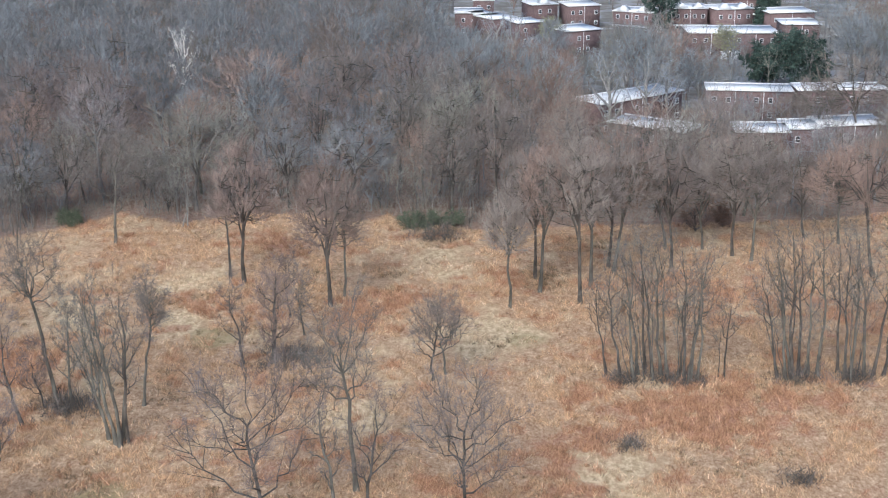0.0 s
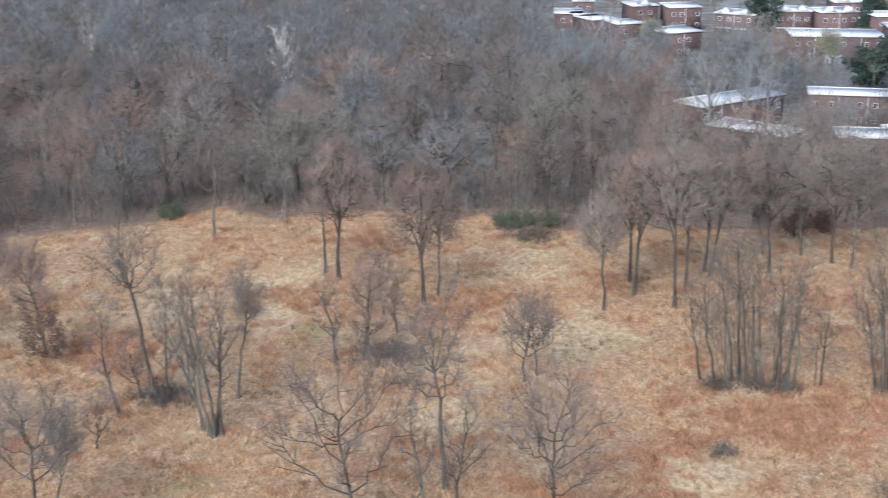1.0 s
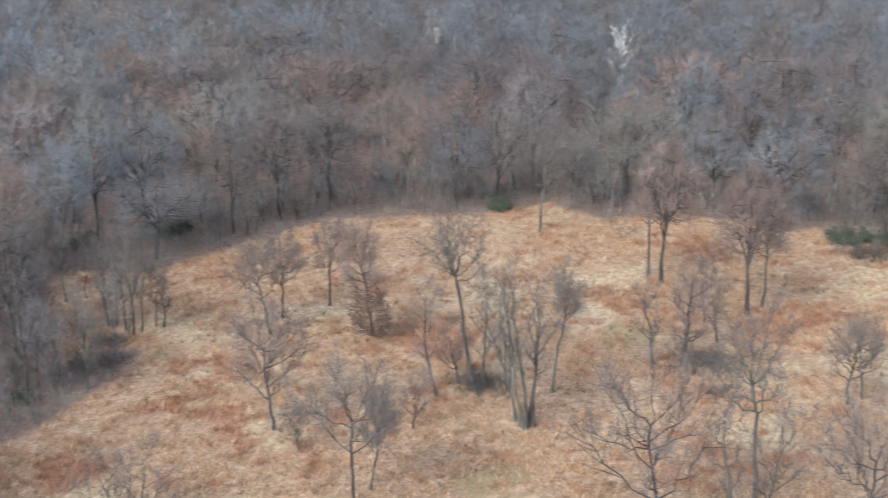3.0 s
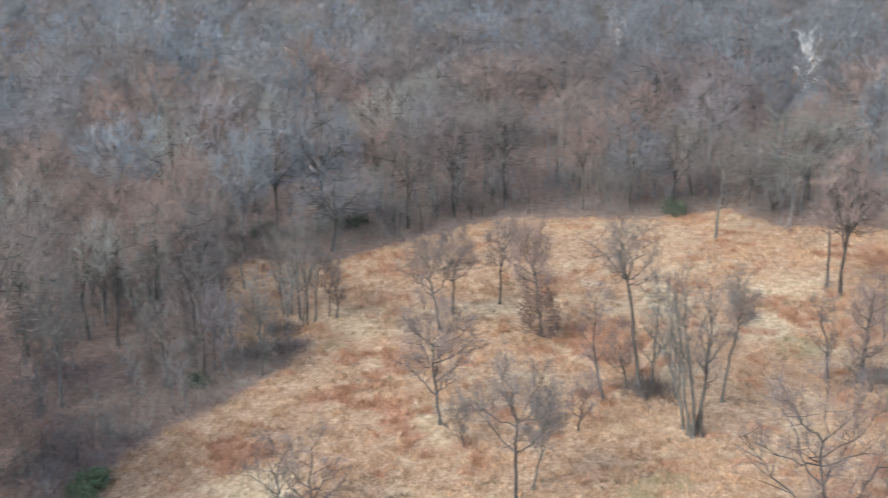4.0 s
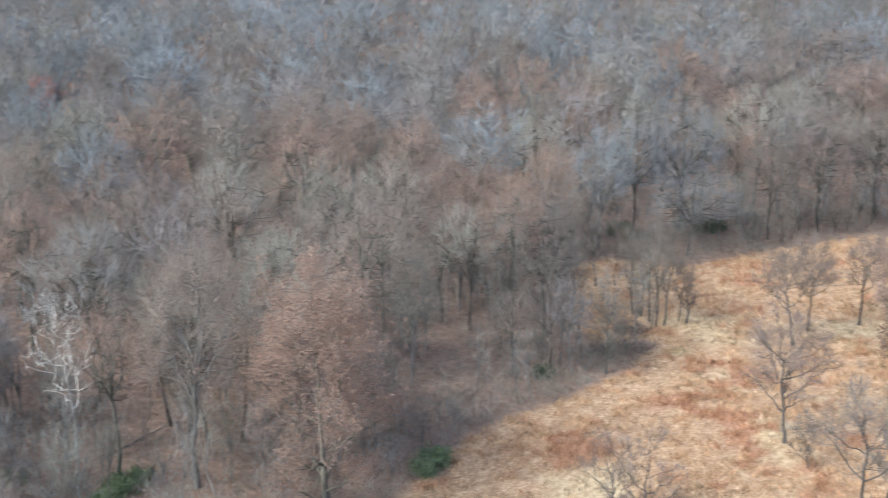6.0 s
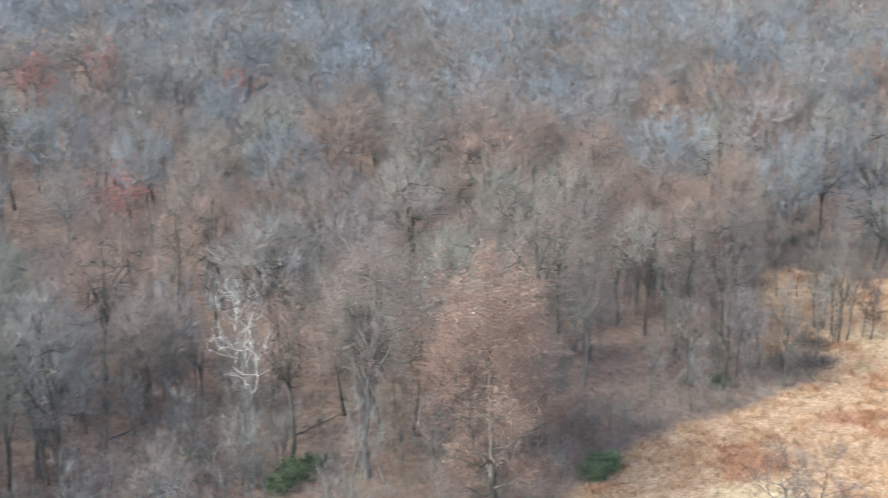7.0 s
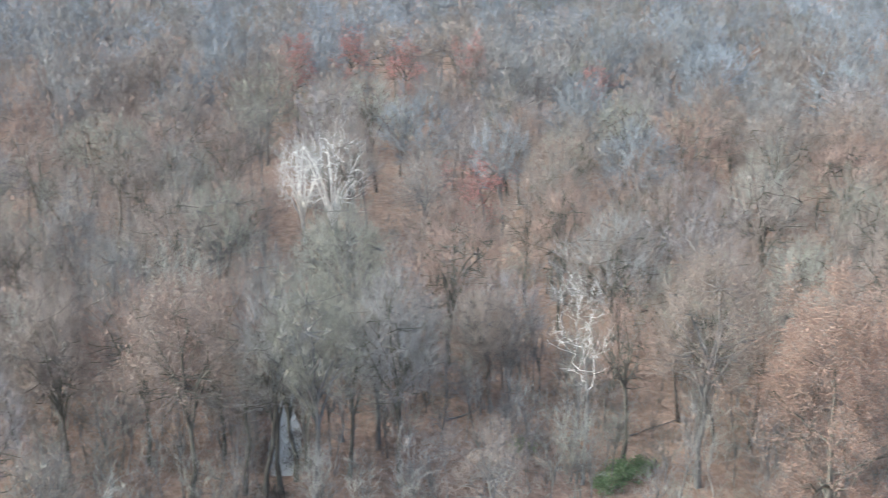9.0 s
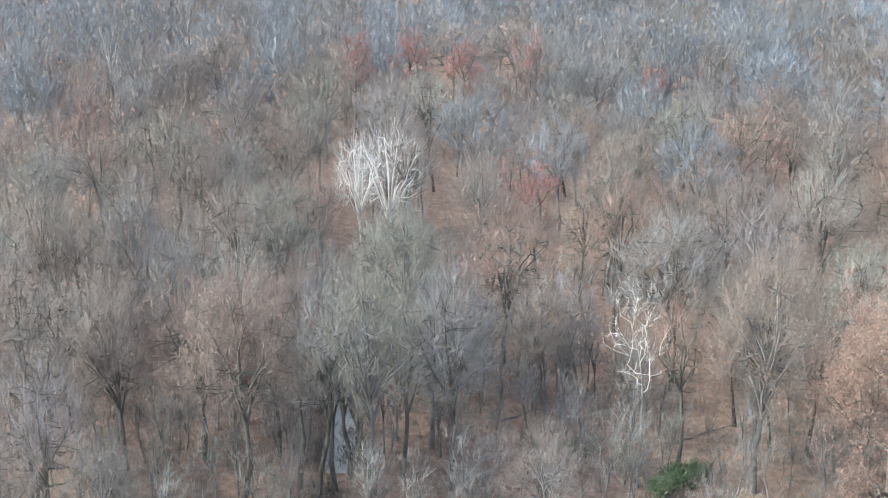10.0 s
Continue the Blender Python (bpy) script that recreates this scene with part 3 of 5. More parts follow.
for i, (x, y, h, lean, r) in enumerate(CROOKED):
    round_top = i in (2, 3)
    tree = grow(400 + i, h, max(r * (1.35 if round_top else 1.25), 1.3), 0.42 if round_top else 0.25, limbs=10, subs=6 if round_top else 5, terts=6, twigs=9, shell=1800 if round_top else 150, shell_w=0.016, low=-0.45 if round_top else -0.85, lead=0.62 if round_top else 0.8, shell_len=0.7, lean=lean, wob=0.9, tw=0.02, tert_len=0.95, trunk_r=0.012 * h + 0.02, vase=0.06)
    plant("crooked_tree", x, y, tree, "dark" if i % 3 else "grey", ("dusk", "heather", "umber")[i % 3], "slim crooked bare tree leaning out of dry grass", "trees of the meadow")

STEMS = {
    "grey_a": [
    (-33.1, 129.2, 19.8, -0.8, 2.1),
    (-33.6, 129.7, 18.6, -2.4, 1.5),
    (-34.5, 130.6, 16.8, -3.2, 1.4),
    (-33.0, 130.2, 18.8, 0.0, 1.8),
    (-36.5, 136.2, 12.2, -1.8, 1.3),
    (-32.5, 130.0, 16.5, 0.8, 1.4),
    (-37.5, 138.3, 11.4, -2.7, 1.3),
],
    "grey_b": [
    (18.6, 147.8, 13.1, -1.4, 1.6),
    (20.2, 147.4, 15.8, -1.6, 2.0),
    (21.7, 146.1, 18.2, -3.0, 2.3),
    (22.3, 148.1, 17.6, -1.2, 2.0),
    (23.2, 148.9, 18.7, -1.4, 2.3),
    (23.9, 147.4, 18.8, -1.6, 2.0),
    (24.9, 148.1, 18.9, -1.8, 2.0),
    (25.6, 147.2, 17.8, -2.1, 2.0),
    (26.7, 146.7, 15.5, -0.0, 1.6),
    (27.3, 146.1, 17.7, 0.6, 2.0),
    (27.9, 145.7, 18.4, 0.4, 2.0),
    (28.7, 146.1, 17.0, 1.1, 2.0),
    (31.9, 146.7, 12.2, 0.7, 1.7),
],
    "grey_c": [
    (38.0, 146.7, 15.3, -2.7, 2.0),
    (38.7, 146.0, 18.1, -2.1, 2.3),
    (39.8, 148.0, 18.8, -2.2, 2.4),
    (39.6, 146.7, 19.9, -1.3, 2.3),
    (40.5, 147.3, 19.1, -0.4, 2.4),
    (41.6, 147.3, 18.5, -0.5, 2.0),
    (42.5, 146.7, 20.6, -0.8, 2.4),
    (45.2, 148.0, 17.7, -0.1, 2.0),
    (45.5, 146.0, 18.9, -0.5, 2.0),
    (46.4, 147.2, 19.2, 0.2, 2.4),
    (48.0, 147.1, 18.6, -0.2, 2.0),
    (48.8, 146.6, 20.1, 1.2, 2.0),
    (50.2, 147.1, 18.0, 1.4, 2.0),
],
    "grey_d": [
    (-90.7, 142.7, 11.2, -0.2, 1.5),
    (-89.7, 142.9, 11.9, 0.4, 1.6),
    (-87.5, 141.5, 13.1, 0.7, 1.8),
    (-85.9, 140.4, 14.3, 1.1, 1.6),
    (-85.7, 142.0, 13.1, 1.2, 1.4),
    (-82.3, 124.3, 12.1, -0.3, 2.0),
    (-86.8, 119.4, 16.6, 0.5, 2.6),
    (-92.9, 120.5, 15.3, -0.3, 2.3),
    (-101.1, 149.3, 12.1, -0.3, 2.7),
    (-96.0, 136.7, 12.1, -0.6, 2.2),
],
}
srs = np.random.RandomState(77)
for k, (key, rows) in enumerate(STEMS.items()):
    stems = [(x, y, h, lean, r, 1.0) for x, y, h, lean, r in rows]
    for x, y, h, lean, r in rows:
        for _ in range(0 if k == 0 else 1):
            stems.append((x + srs.normal(0, 0.9), y + srs.normal(0, 1.1), h * srs.uniform(0.5, 0.95), lean * 0.8 + srs.normal(0, 0.5), r * 0.75, srs.uniform(0.4, 0.65)))
    for i, (x, y, h, lean, r, size) in enumerate(stems):
        tree = grow(500 + 60 * k + i, h, max(r, 1.3) * 1.1, 0.48 if k in (1, 2) else 0.34, limbs=7 if k in (1, 2) else 9, subs=5, terts=4, twigs=4 if k in (1, 2) else 6, lean=lean, wob=0.75, tw=0.02, tert_len=0.95, trunk_r=(0.0092 * h + 0.02) * size * (1.12 if k == 0 else 1.0), vase=0.1, lead=0.86, shell=120, shell_w=0.016, shell_len=0.9, low=-0.75)
        plant("slim_tree", x, y, tree, "grey" if k == 0 and i < 4 else ("grey", "brown", "dark", "grey")[(i + k) % 4], ("sage", "dusk", "sage", "umber")[(i + k) % 4], "slim grey bare tree in a tight clump of stems", "clumps of slim trees")

# a tree dark with climbing vines, in a thicket of its own
VINE_TREE = [
    (-20.1, 151.7, 12.9, 0.4, 2.4),
]
for x, y, h, lean, r in VINE_TREE:
    tree = grow(690, h, r, 0.12, limbs=16, subs=7, terts=6, twigs=6, lean=lean, wob=0.6, tw=0.03, tert_len=0.9, trunk_r=0.36, lead=0.85, low=-0.85, shell=2600, shell_w=0.03, shell_len=0.6)
    plant("vine_covered_tree", x, y, tree, "dark", "russet", "dark tree wrapped in bare reddish vines above a thicket", "trees of the meadow")

for i, (x, y, h, lean, r) in enumerate([
    (-57.5, 148.8, 6.1, -0.3, 2.7),
    (38.7, 204.7, 7.0, -0.5, 2.4),
    (43.3, 207.1, 3.6, -0.2, 1.3),
]):
    tree = grow(680 + i, h, r, 0.06, limbs=14, subs=5, terts=4, twigs=5, lean=lean, wob=0.15, tw=0.03, tert_len=0.6, lead=0.92, low=-0.85, shell=500, shell_w=0.03, shell_len=0.5)
    plant("young_oak", x, y, tree, "dark", "umber", "young oak holding dense dark brown leaves above the grass", "young oaks", "umber", 4200, 0.19)

TALL = [
    (8.6, 170.5, 16.3, -0.7, 2.2),
    (12.6, 182.6, 19.7, -1.1, 3.5),
    (12.9, 176.7, 21.5, 0.5, 3.6),
    (17.9, 172.1, 23.3, -0.9, 4.1),
    (20.1, 180.2, 21.0, -0.1, 3.9),
    (23.3, 187.6, 20.1, 0.3, 4.1),
    (23.7, 184.5, 19.7, 2.1, 3.6),
    (32.3, 187.5, 19.3, -0.9, 4.9),
    (32.7, 195.5, 16.2, -2.0, 4.2),
    (41.9, 192.2, 18.4, -1.3, 5.0),
    (44.2, 190.0, 17.9, -0.5, 4.6),
    (59.3, 182.4, 20.7, -2.2, 7.0),
    (38.1, 195.5, 14.6, -0.4, 4.2),
    (54.5, 201.0, 14.8, -1.9, 5.8),
    (58.9, 198.1, 15.5, -1.3, 4.8),
    (76.0, 249.6, 21.4, -2.3, 8.2),
    (70.6, 253.2, 15.4, -1.4, 5.0),
]
for i, (x, y, h, lean, r) in enumerate(TALL):
    tree = broom(700 + i, h, r + 1.3, 0.36, 8, 64, 6, 17, 0.036, 1.25, trunk_r=0.0095 * h + 0.03, sides=7, lean=lean, low=-0.5)
    plant("tall_tree", x, y, tree, "brown" if i % 2 else "grey", ("brown", "umber", "rust")[i % 3], "tall straight bare tree with fine russet twigs", "tall trees at the meadow's edge")

# ---------------------------------------------------------------- marked trees of the wood
BIG_FOREST = [
    (-101.5, 105.1, 24.3, 0.4, 8.1),
    (-96.1, 75.5, 24.8, 0.3, 7.0),
    (-120.2, 81.7, 21.6, -1.6, 7.4),
    (-108.3, 41.1, 24.6, -0.0, 6.2),
    (-114.2, 30.9, 23.4, 0.6, 6.8),
    (-129.7, 23.1, 19.2, 1.1, 5.9),
    (-113.0, 39.6, 21.0, 1.1, 4.1),
    (-145.7, 137.4, 11.5, -4.4, 8.1),
    (-156.4, 80.2, 13.3, -1.7, 8.4),
    (-120.6, 66.2, 14.8, -1.5, 3.7),
    (-109.2, 50.2, 21.8, -0.0, 5.5),
]
for i, (x, y, h, lean, r) in enumerate(BIG_FOREST):
    lf = {1: "tan", 4: "tan"}.get(i)
    tree = broom(800 + i, h, r, 0.3, 9, 84, 6, 12, 0.03, 1.45, trunk_r=0.0105 * h + 0.02, sides=7, lean=lean, wob=0.8, low=-0.5)
    plant("woodland_tree", x, y, tree, "ash" if i % 2 else "grey", ("brown", "brown", "grey", "olive")[i % 4],
          "large oak still holding dry tan leaves" if lf else "large bare woodland tree with a rounded crown", "trees of the wood", lf, 17000, 0.12)
BEECHES = [
    (-83.8, 80.6, 23.8, -0.9, 7.2),
]
for x, y, h, lean, r in BEECHES:
    tree = grow(830, h, r, 0.08, limbs=16, subs=8, terts=6, twigs=6, lean=lean, wob=0.4, tw=0.03, tert_len=1.3, low=-0.8, lead=0.9, shell=5000, shell_w=0.025, shell_len=0.8, cone=0.12)
    plant("beech_tree", x, y, tree, "grey", "brown", "cone-shaped beech full of dry orange-tan leaves", "trees of the wood", "orange", 60000, 0.14)
WHITE_TREES = [
    (-183.7, 74.2, 20.1, 0.3, 7.0),
    (-187.3, 71.1, 18.3, -0.5, 4.7),
    (-186.6, 90.6, 14.6, -0.5, 4.9),
    (-57.2, 298.2, 17.5, 0.8, 3.8),
    (32.6, 265.1, 19.4, -0.7, 4.5),
    (40.1, 269.9, 17.5, -0.2, 5.1),
    (23.9, 285.9, 14.3, -0.3, 4.2),
    (15.6, 310.1, 19.1, -0.3, 3.9),
    (-101.5, 308.4, 20.5, -0.2, 4.0),
    (-278.8, 53.0, 22.3, 1.6, 3.6),
    (-320.3, 78.8, 22.5, 1.3, 4.1),
    (-253.9, 29.5, 8.8, 1.3, 2.7),
    (-151.0, 278.5, 18.2, -0.4, 4.6),
    (-197.0, 124.9, 15.8, -0.6, 2.5),
    (-225.8, 132.5, 17.5, -0.5, 3.3),
    (21.1, 297.6, 14.2, -0.6, 3.7),
    (26.0, 283.2, 12.4, 0.0, 3.6),
    (14.0, 354.3, 13.0, -0.7, 3.7),
    (45.8, 277.6, 13.9, -0.6, 3.5),
    (39.6, 297.4, 14.8, 0.0, 4.4),
    (55.6, 297.3, 12.9, -1.0, 3.8),
    (20.9, 323.6, 12.0, 0.4, 2.7),
]
for i, (x, y, h, lean, r) in enumerate(WHITE_TREES):
    big = i < 3
    tree = broom(850 + i, h, r * 1.05, 0.1, 14, 46, 6, 3, 0.038, 2.0, trunk_r=0.24, wob=0.4, low=-0.35, bough=1.25, crook=0.022) if big else grow(850 + i, h, r, 0.35, limbs=11, subs=5, terts=5, twigs=3, lean=lean, wob=0.35, tw=0.045, tert_len=1.2, vase=0.14, trunk_r=0.018 * h + 0.06, stout=1.35, low=-0.75, crook=0.5)
    plant("sycamore_tree", x, y, tree, "pale" if i in (0, 1, 3) else "silver", "pale" if i in (0, 1, 3) else "mist" if 2 < i < 9 or i > 14 else "grey", "bare sycamore with bone-white bark above the wood", "white sycamores")
RED_TREES = [
    (-253.6, 95.5, 20.1, 0.4, 3.4),
    (-256.1, 108.5, 20.4, 0.1, 3.2),
    (-244.6, 114.9, 18.6, -0.1, 3.4),
    (-243.7, 129.0, 18.9, -0.3, 2.9),
    (-163.4, 87.8, 15.5, -1.1, 4.8),
    (-216.7, 141.4, 16.1, -0.7, 2.4),
]
for i, (x, y, h, lean, r) in enumerate(RED_TREES):
    tree = grow(880 + i, h, r, 0.35, limbs=8, subs=6, terts=5, twigs=5, lean=lean, tw=0.04, tert_len=1.2)
    plant("red_leaved_tree", x, y, tree, "dark", "rust", "tree still holding rusty red leaves in the wood", "red-leaved trees", "red", 3600, 0.22)
for i, (x, y, h, lean, r) in enumerate([
    (28.3, 367.1, 9.7, -0.2, 2.9),
    (71.8, 347.2, 9.9, -0.9, 3.7),
]):
    tree = grow(890 + i, h, r, 0.2, limbs=10, subs=6, terts=5, twigs=5, lean=lean, tw=0.05, tert_len=1.1, shell=700, shell_w=0.07, shell_len=1.0)
    plant("willow_tree", x, y, tree, "brown", "olive", "willow with thin yellow-green leaves beside the houses", "willows", "yellow", 2200, 0.32)
for i, (x, y, h, lean, r) in enumerate([
    (82.1, 323.0, 11.7, -0.8, 5.2),
    (86.7, 323.0, 10.6, -1.2, 4.2),
    (74.8, 323.1, 9.3, 0.0, 4.1),
    (63.2, 400.8, 14.5, -0.7, 3.8),
    (98.7, 422.7, 8.5, -0.7, 2.7),
    (91.7, 400.5, 6.5, -0.4, 1.7),
]):
    tree = grow(900 + i, h, r, 0.08, limbs=16, subs=7, terts=5, twigs=5, lean=lean, tw=0.04, tert_len=1.0, low=-0.8)
    plant("evergreen_tree", x, y, tree, "dark", "olive", "dense dark green evergreen tree beside the houses", "evergreens", "needle", 9000, 0.5)
DEAD_TREES = [
    (-101.9, 66.2, 21.7, -0.5, 1.9),
]
for x, y, h, lean, r in DEAD_TREES:
    tree = grow(921, h, r + 0.8, 0.42, limbs=13, subs=5, terts=3, twigs=1, lean=lean, wob=0.9, tw=0.03, tert_len=0.8, trunk_r=0.17, vase=0.05, stout=0.85, lead=0.85, crook=1.6)
    plant("dead_tree", x, y, tree, "silver", "pale", "dead tree with bleached broken branches in the wood", "trees of the wood", limb_bark="pale")

ROW_HOUSES = [
    (63.4, 358.3, 86.3, 358.0, 7.0, 11.0, 'plain'),
    (52.5, 243.4, 61.8, 242.9, 7.0, 7.0, 'plain'),
    (62.6, 245.6, 68.4, 246.1, 7.0, 7.0, 'plain'),
    (69.0, 247.9, 81.4, 249.7, 7.0, 7.0, 'plain'),
    (30.5, 252.1, 42.9, 243.0, 7.0, 6.5, 'plain'),
    (30.8, 267.6, 49.0, 281.9, 7.0, 7.0, 'plain'),
    (54.3, 282.4, 71.3, 280.4, 7.0, 6.5, 'plain'),
    (73.0, 281.6, 78.6, 281.6, 7.0, 6.5, 'plain'),
    (79.9, 282.2, 91.3, 282.1, 7.0, 6.5, 'plain'),
]
HILL_HOUSES = [
    (66.4, 402.8, 76.1, 402.6, 7.2, 9.0, 'gable'),
    (78.3, 400.2, 89.2, 402.5, 7.2, 9.0, 'gable'),
    (91.2, 372.8, 101.0, 372.7, 7.0, 9.0, 'plain'),
    (92.3, 394.5, 105.6, 396.7, 7.0, 9.0, 'plain'),
    (49.0, 403.3, 59.3, 398.5, 6.5, 9.0, 'gable'),
    (31.8, 360.6, 41.4, 365.3, 7.0, 9.0, 'plain'),
    (20.1, 375.7, 26.9, 378.8, 7.0, 7.0, 'plain'),
    (13.5, 383.2, 20.2, 387.5, 7.0, 9.0, 'plain'),
    (3.2, 395.6, 11.0, 395.5, 7.0, 9.0, 'plain'),
    (10.9, 389.9, 15.4, 392.1, 7.0, 9.0, 'plain'),
    (9.0, 422.5, 15.2, 422.4, 7.0, 9.0, 'gable'),
    (26.2, 412.1, 33.8, 414.5, 7.0, 9.0, 'gable'),
    (36.8, 409.5, 46.1, 411.8, 7.0, 9.0, 'plain'),
    (86.9, 424.1, 97.5, 425.2, 7.0, 9.0, 'gable'),
]

for i, (x, y, h, lean, r) in enumerate([
    (-107.8, 50.9, 8.4, 0.0, 0.8),
    (-124.6, 68.4, 7.0, -0.4, 1.3),
    (-120.3, 68.6, 7.0, -0.2, 1.1),
    (-122.4, 13.1, 5.3, 1.7, 2.0),
    (-139.7, 14.0, 8.9, -0.2, 1.9),
    (-85.3, 114.0, 7.6, -0.9, 1.9),
    (-89.3, 122.9, 5.7, 0.4, 2.0),
    (-143.9, 18.7, 6.5, 1.1, 2.3),
    (-127.5, 37.3, 7.0, -0.6, 1.5),
    (-120.7, 49.1, 8.8, -0.5, 2.1),
    (-121.7, 53.4, 7.0, 2.4, 2.4),
    (-39.6, 206.4, 8.3, 0.0, 0.9),
    (-40.6, 206.7, 6.2, 0.6, 0.6),
]):
    tree = grow(940 + i, h, r, 0.35, limbs=7, subs=4, terts=3, twigs=2, lean=lean, wob=0.5, tw=0.02, tert_len=0.6, trunk_r=0.011 * h + 0.05, stout=1.1, lead=0.8)
    plant("dead_snag", x, y, tree, "silver", "grey", "thin bleached dead tree among brush in the wood", "dead snags")


CREEKSIDE = [
    (-112.1, 37.6, 19.5, 0.6, 3.6),
    (-115.2, 41.9, 17.0, -0.5, 3.0),
    (-116.6, 43.7, 15.5, 0.3, 2.6),
    (-114.2, 36.4, 16.5, -1.0, 3.2),
    (-112.6, 46.4, 18.0, 0.8, 3.6),
]
for i, (x, y, h, lean, r) in enumerate(CREEKSIDE):
    tree = broom(960 + i, h, r, 0.42, 6, 30, 5, 9, 0.028, 1.4, trunk_r=0.011 * h + 0.04, sides=7, lean=lean, wob=1.0, low=-0.4, crook=0.08)
    plant("creekside_tree", x, y, tree, "grey", ("sage", "olive")[i % 2], "slim bare tree with a mossy grey trunk beside the creek", "creekside trees")


def fallen_log(x1, y1, x2, y2, r):
    """A trunk on the ground with the stubs of its branches."""
    rs = np.random.RandomState(int(abs(x1) * 10))
    p = np.linspace(0, 1, 8)[:, None]
    pts = np.array([x1, y1, 0]) * (1 - p) + np.array([x2, y2, 0]) * p
    pts[:, :2] += rs.normal(0, 0.12, (8, 2))
    pts[:, 2] = height_at(pts[:, 0], pts[:, 1]) + r * 0.8
    ob = tagged(new("fallen_log"), "grey fallen trunk lying on leaf litter", "log", "fallen logs")
    part("trunk", tube(pts, np.linspace(r, r * 0.4, 8), 7), BARK["ash"], ob)
    for i in (3, 5, 6):
        d = np.array([rs.normal(0, 0.5), rs.normal(0, 0.5), 0.9]) * rs.uniform(0.5, 1.3)
        part("branch_stub", tube([pts[i], pts[i] + d * 0.5, pts[i] + d], [r * 0.3, r * 0.22, r * 0.08], 5), BARK["ash"], ob)


for row in [
    (-108.6, 75.0, -109.6, 82.7),
    (-120.7, 60.8, -121.9, 66.9),
]:
    fallen_log(*row, 0.12)

# ---------------------------------------------------------------- the wood
# crowns that stand out of the wood: place, height, radius and tone
CROWNS_NORTH = [
    (12.2, 245.4, 19.7, 6.0, "russet"),
    (8.6, 216.5, 20.1, 6.3, "umber"),
    (4.3, 261.0, 19.8, 8.1, "umber"),
    (1.4, 211.2, 17.6, 6.6, "dusk"),
    (-6.3, 271.3, 20.2, 7.9, "heather"),
    (-7.5, 234.1, 19.5, 6.8, "dusk"),
    (-14.1, 215.2, 17.4, 8.7, "slate"),
    (-19.3, 266.4, 20.4, 8.3, "umber"),
    (-21.8, 236.8, 19.7, 6.4, "heather"),
    (-25.2, 218.1, 16.2, 5.9, "slate"),
    (-36.6, 258.4, 20.6, 11.1, "russet"),
    (-40.0, 216.1, 19.0, 8.6, "sage"),
    (-48.6, 218.0, 10.9, 6.1, "dusk"),
    (-68.2, 287.2, 20.0, 7.9, "slate"),
    (-59.8, 239.8, 20.2, 8.3, "heather"),
    (-68.3, 257.7, 19.6, 8.3, "heather"),
    (-59.7, 211.8, 14.7, 5.9, "dusk"),
    (-74.8, 245.4, 20.4, 7.4, "heather"),
    (-65.2, 207.8, 16.0, 5.9, "slate"),
    (-90.9, 244.3, 20.3, 8.7, "umber"),
    (-101.3, 243.5, 20.2, 8.8, "russet"),
    (-84.4, 199.8, 19.0, 6.3, "dusk"),
]
CROWNS_NORTHWEST = [
    (-102.2, 233.2, 20.3, 9.1, "russet"),
    (-125.6, 274.5, 20.1, 10.1, "umber"),
    (-89.2, 191.4, 19.8, 5.7, "heather"),
    (-93.2, 183.0, 17.9, 5.1, "dusk"),
    (-123.1, 224.8, 20.4, 8.0, "heather"),
    (-98.7, 169.0, 13.5, 7.5, "slate"),
    (-105.8, 178.6, 20.3, 7.9, "slate"),
    (-136.5, 230.1, 20.5, 8.3, "rust"),
    (-109.4, 170.9, 20.3, 6.4, "slate"),
    (-148.0, 226.1, 20.5, 9.0, "grey"),
    (-110.1, 162.8, 18.9, 6.6, "blue"),
    (-128.3, 184.0, 20.4, 7.0, "mauve"),
    (-95.0, 129.6, 17.9, 4.8, "dusk"),
    (-101.6, 138.3, 16.5, 4.3, "umber"),
    (-148.5, 197.8, 20.5, 7.2, "rust"),
    (-131.8, 162.5, 19.5, 8.9, "blue"),
    (-168.6, 194.8, 19.6, 8.0, "mauve"),
    (-157.8, 179.8, 19.7, 7.5, "grey"),
    (-97.3, 107.6, 17.6, 4.3, "sage"),
    (-134.4, 148.2, 19.9, 5.8, "rust"),
    (-110.9, 117.6, 20.2, 5.9, "brown"),
    (-165.9, 172.5, 19.8, 8.0, "blue"),
]
CROWNS_WEST = [
    (-176.6, 167.7, 20.0, 7.1, "mauve"),
    (-142.7, 133.6, 19.9, 7.9, "rust"),
    (-191.1, 177.3, 19.8, 9.3, "mist"),
    (-159.5, 136.5, 20.1, 7.5, "brown"),
    (-172.2, 146.4, 20.1, 7.1, "grey"),
    (-132.1, 111.2, 20.5, 6.6, "brown"),
    (-189.3, 159.2, 20.2, 7.2, "grey"),
    (-215.7, 168.2, 20.5, 9.1, "mist"),
    (-168.0, 125.6, 20.4, 8.0, "rust"),
    (-138.4, 101.5, 20.6, 5.8, "brown"),
    (-163.1, 113.6, 20.2, 7.6, "mist"),
    (-122.4, 83.6, 19.6, 7.5, "brown"),
    (-193.7, 123.6, 20.4, 7.2, "blue"),
    (-138.2, 85.4, 20.6, 5.5, "rust"),
    (-224.9, 133.7, 20.5, 7.6, "grey"),
    (-175.9, 98.4, 20.1, 5.9, "mist"),
    (-268.2, 138.9, 20.3, 9.4, "brown"),
    (-134.7, 68.4, 19.7, 7.2, "rust"),
    (-199.7, 95.8, 20.4, 6.9, "mist"),
    (-269.4, 123.8, 20.1, 9.9, "brown"),
    (-117.4, 51.6, 19.7, 6.5, "sage"),
    (-138.2, 56.7, 19.5, 6.1, "blue"),
]
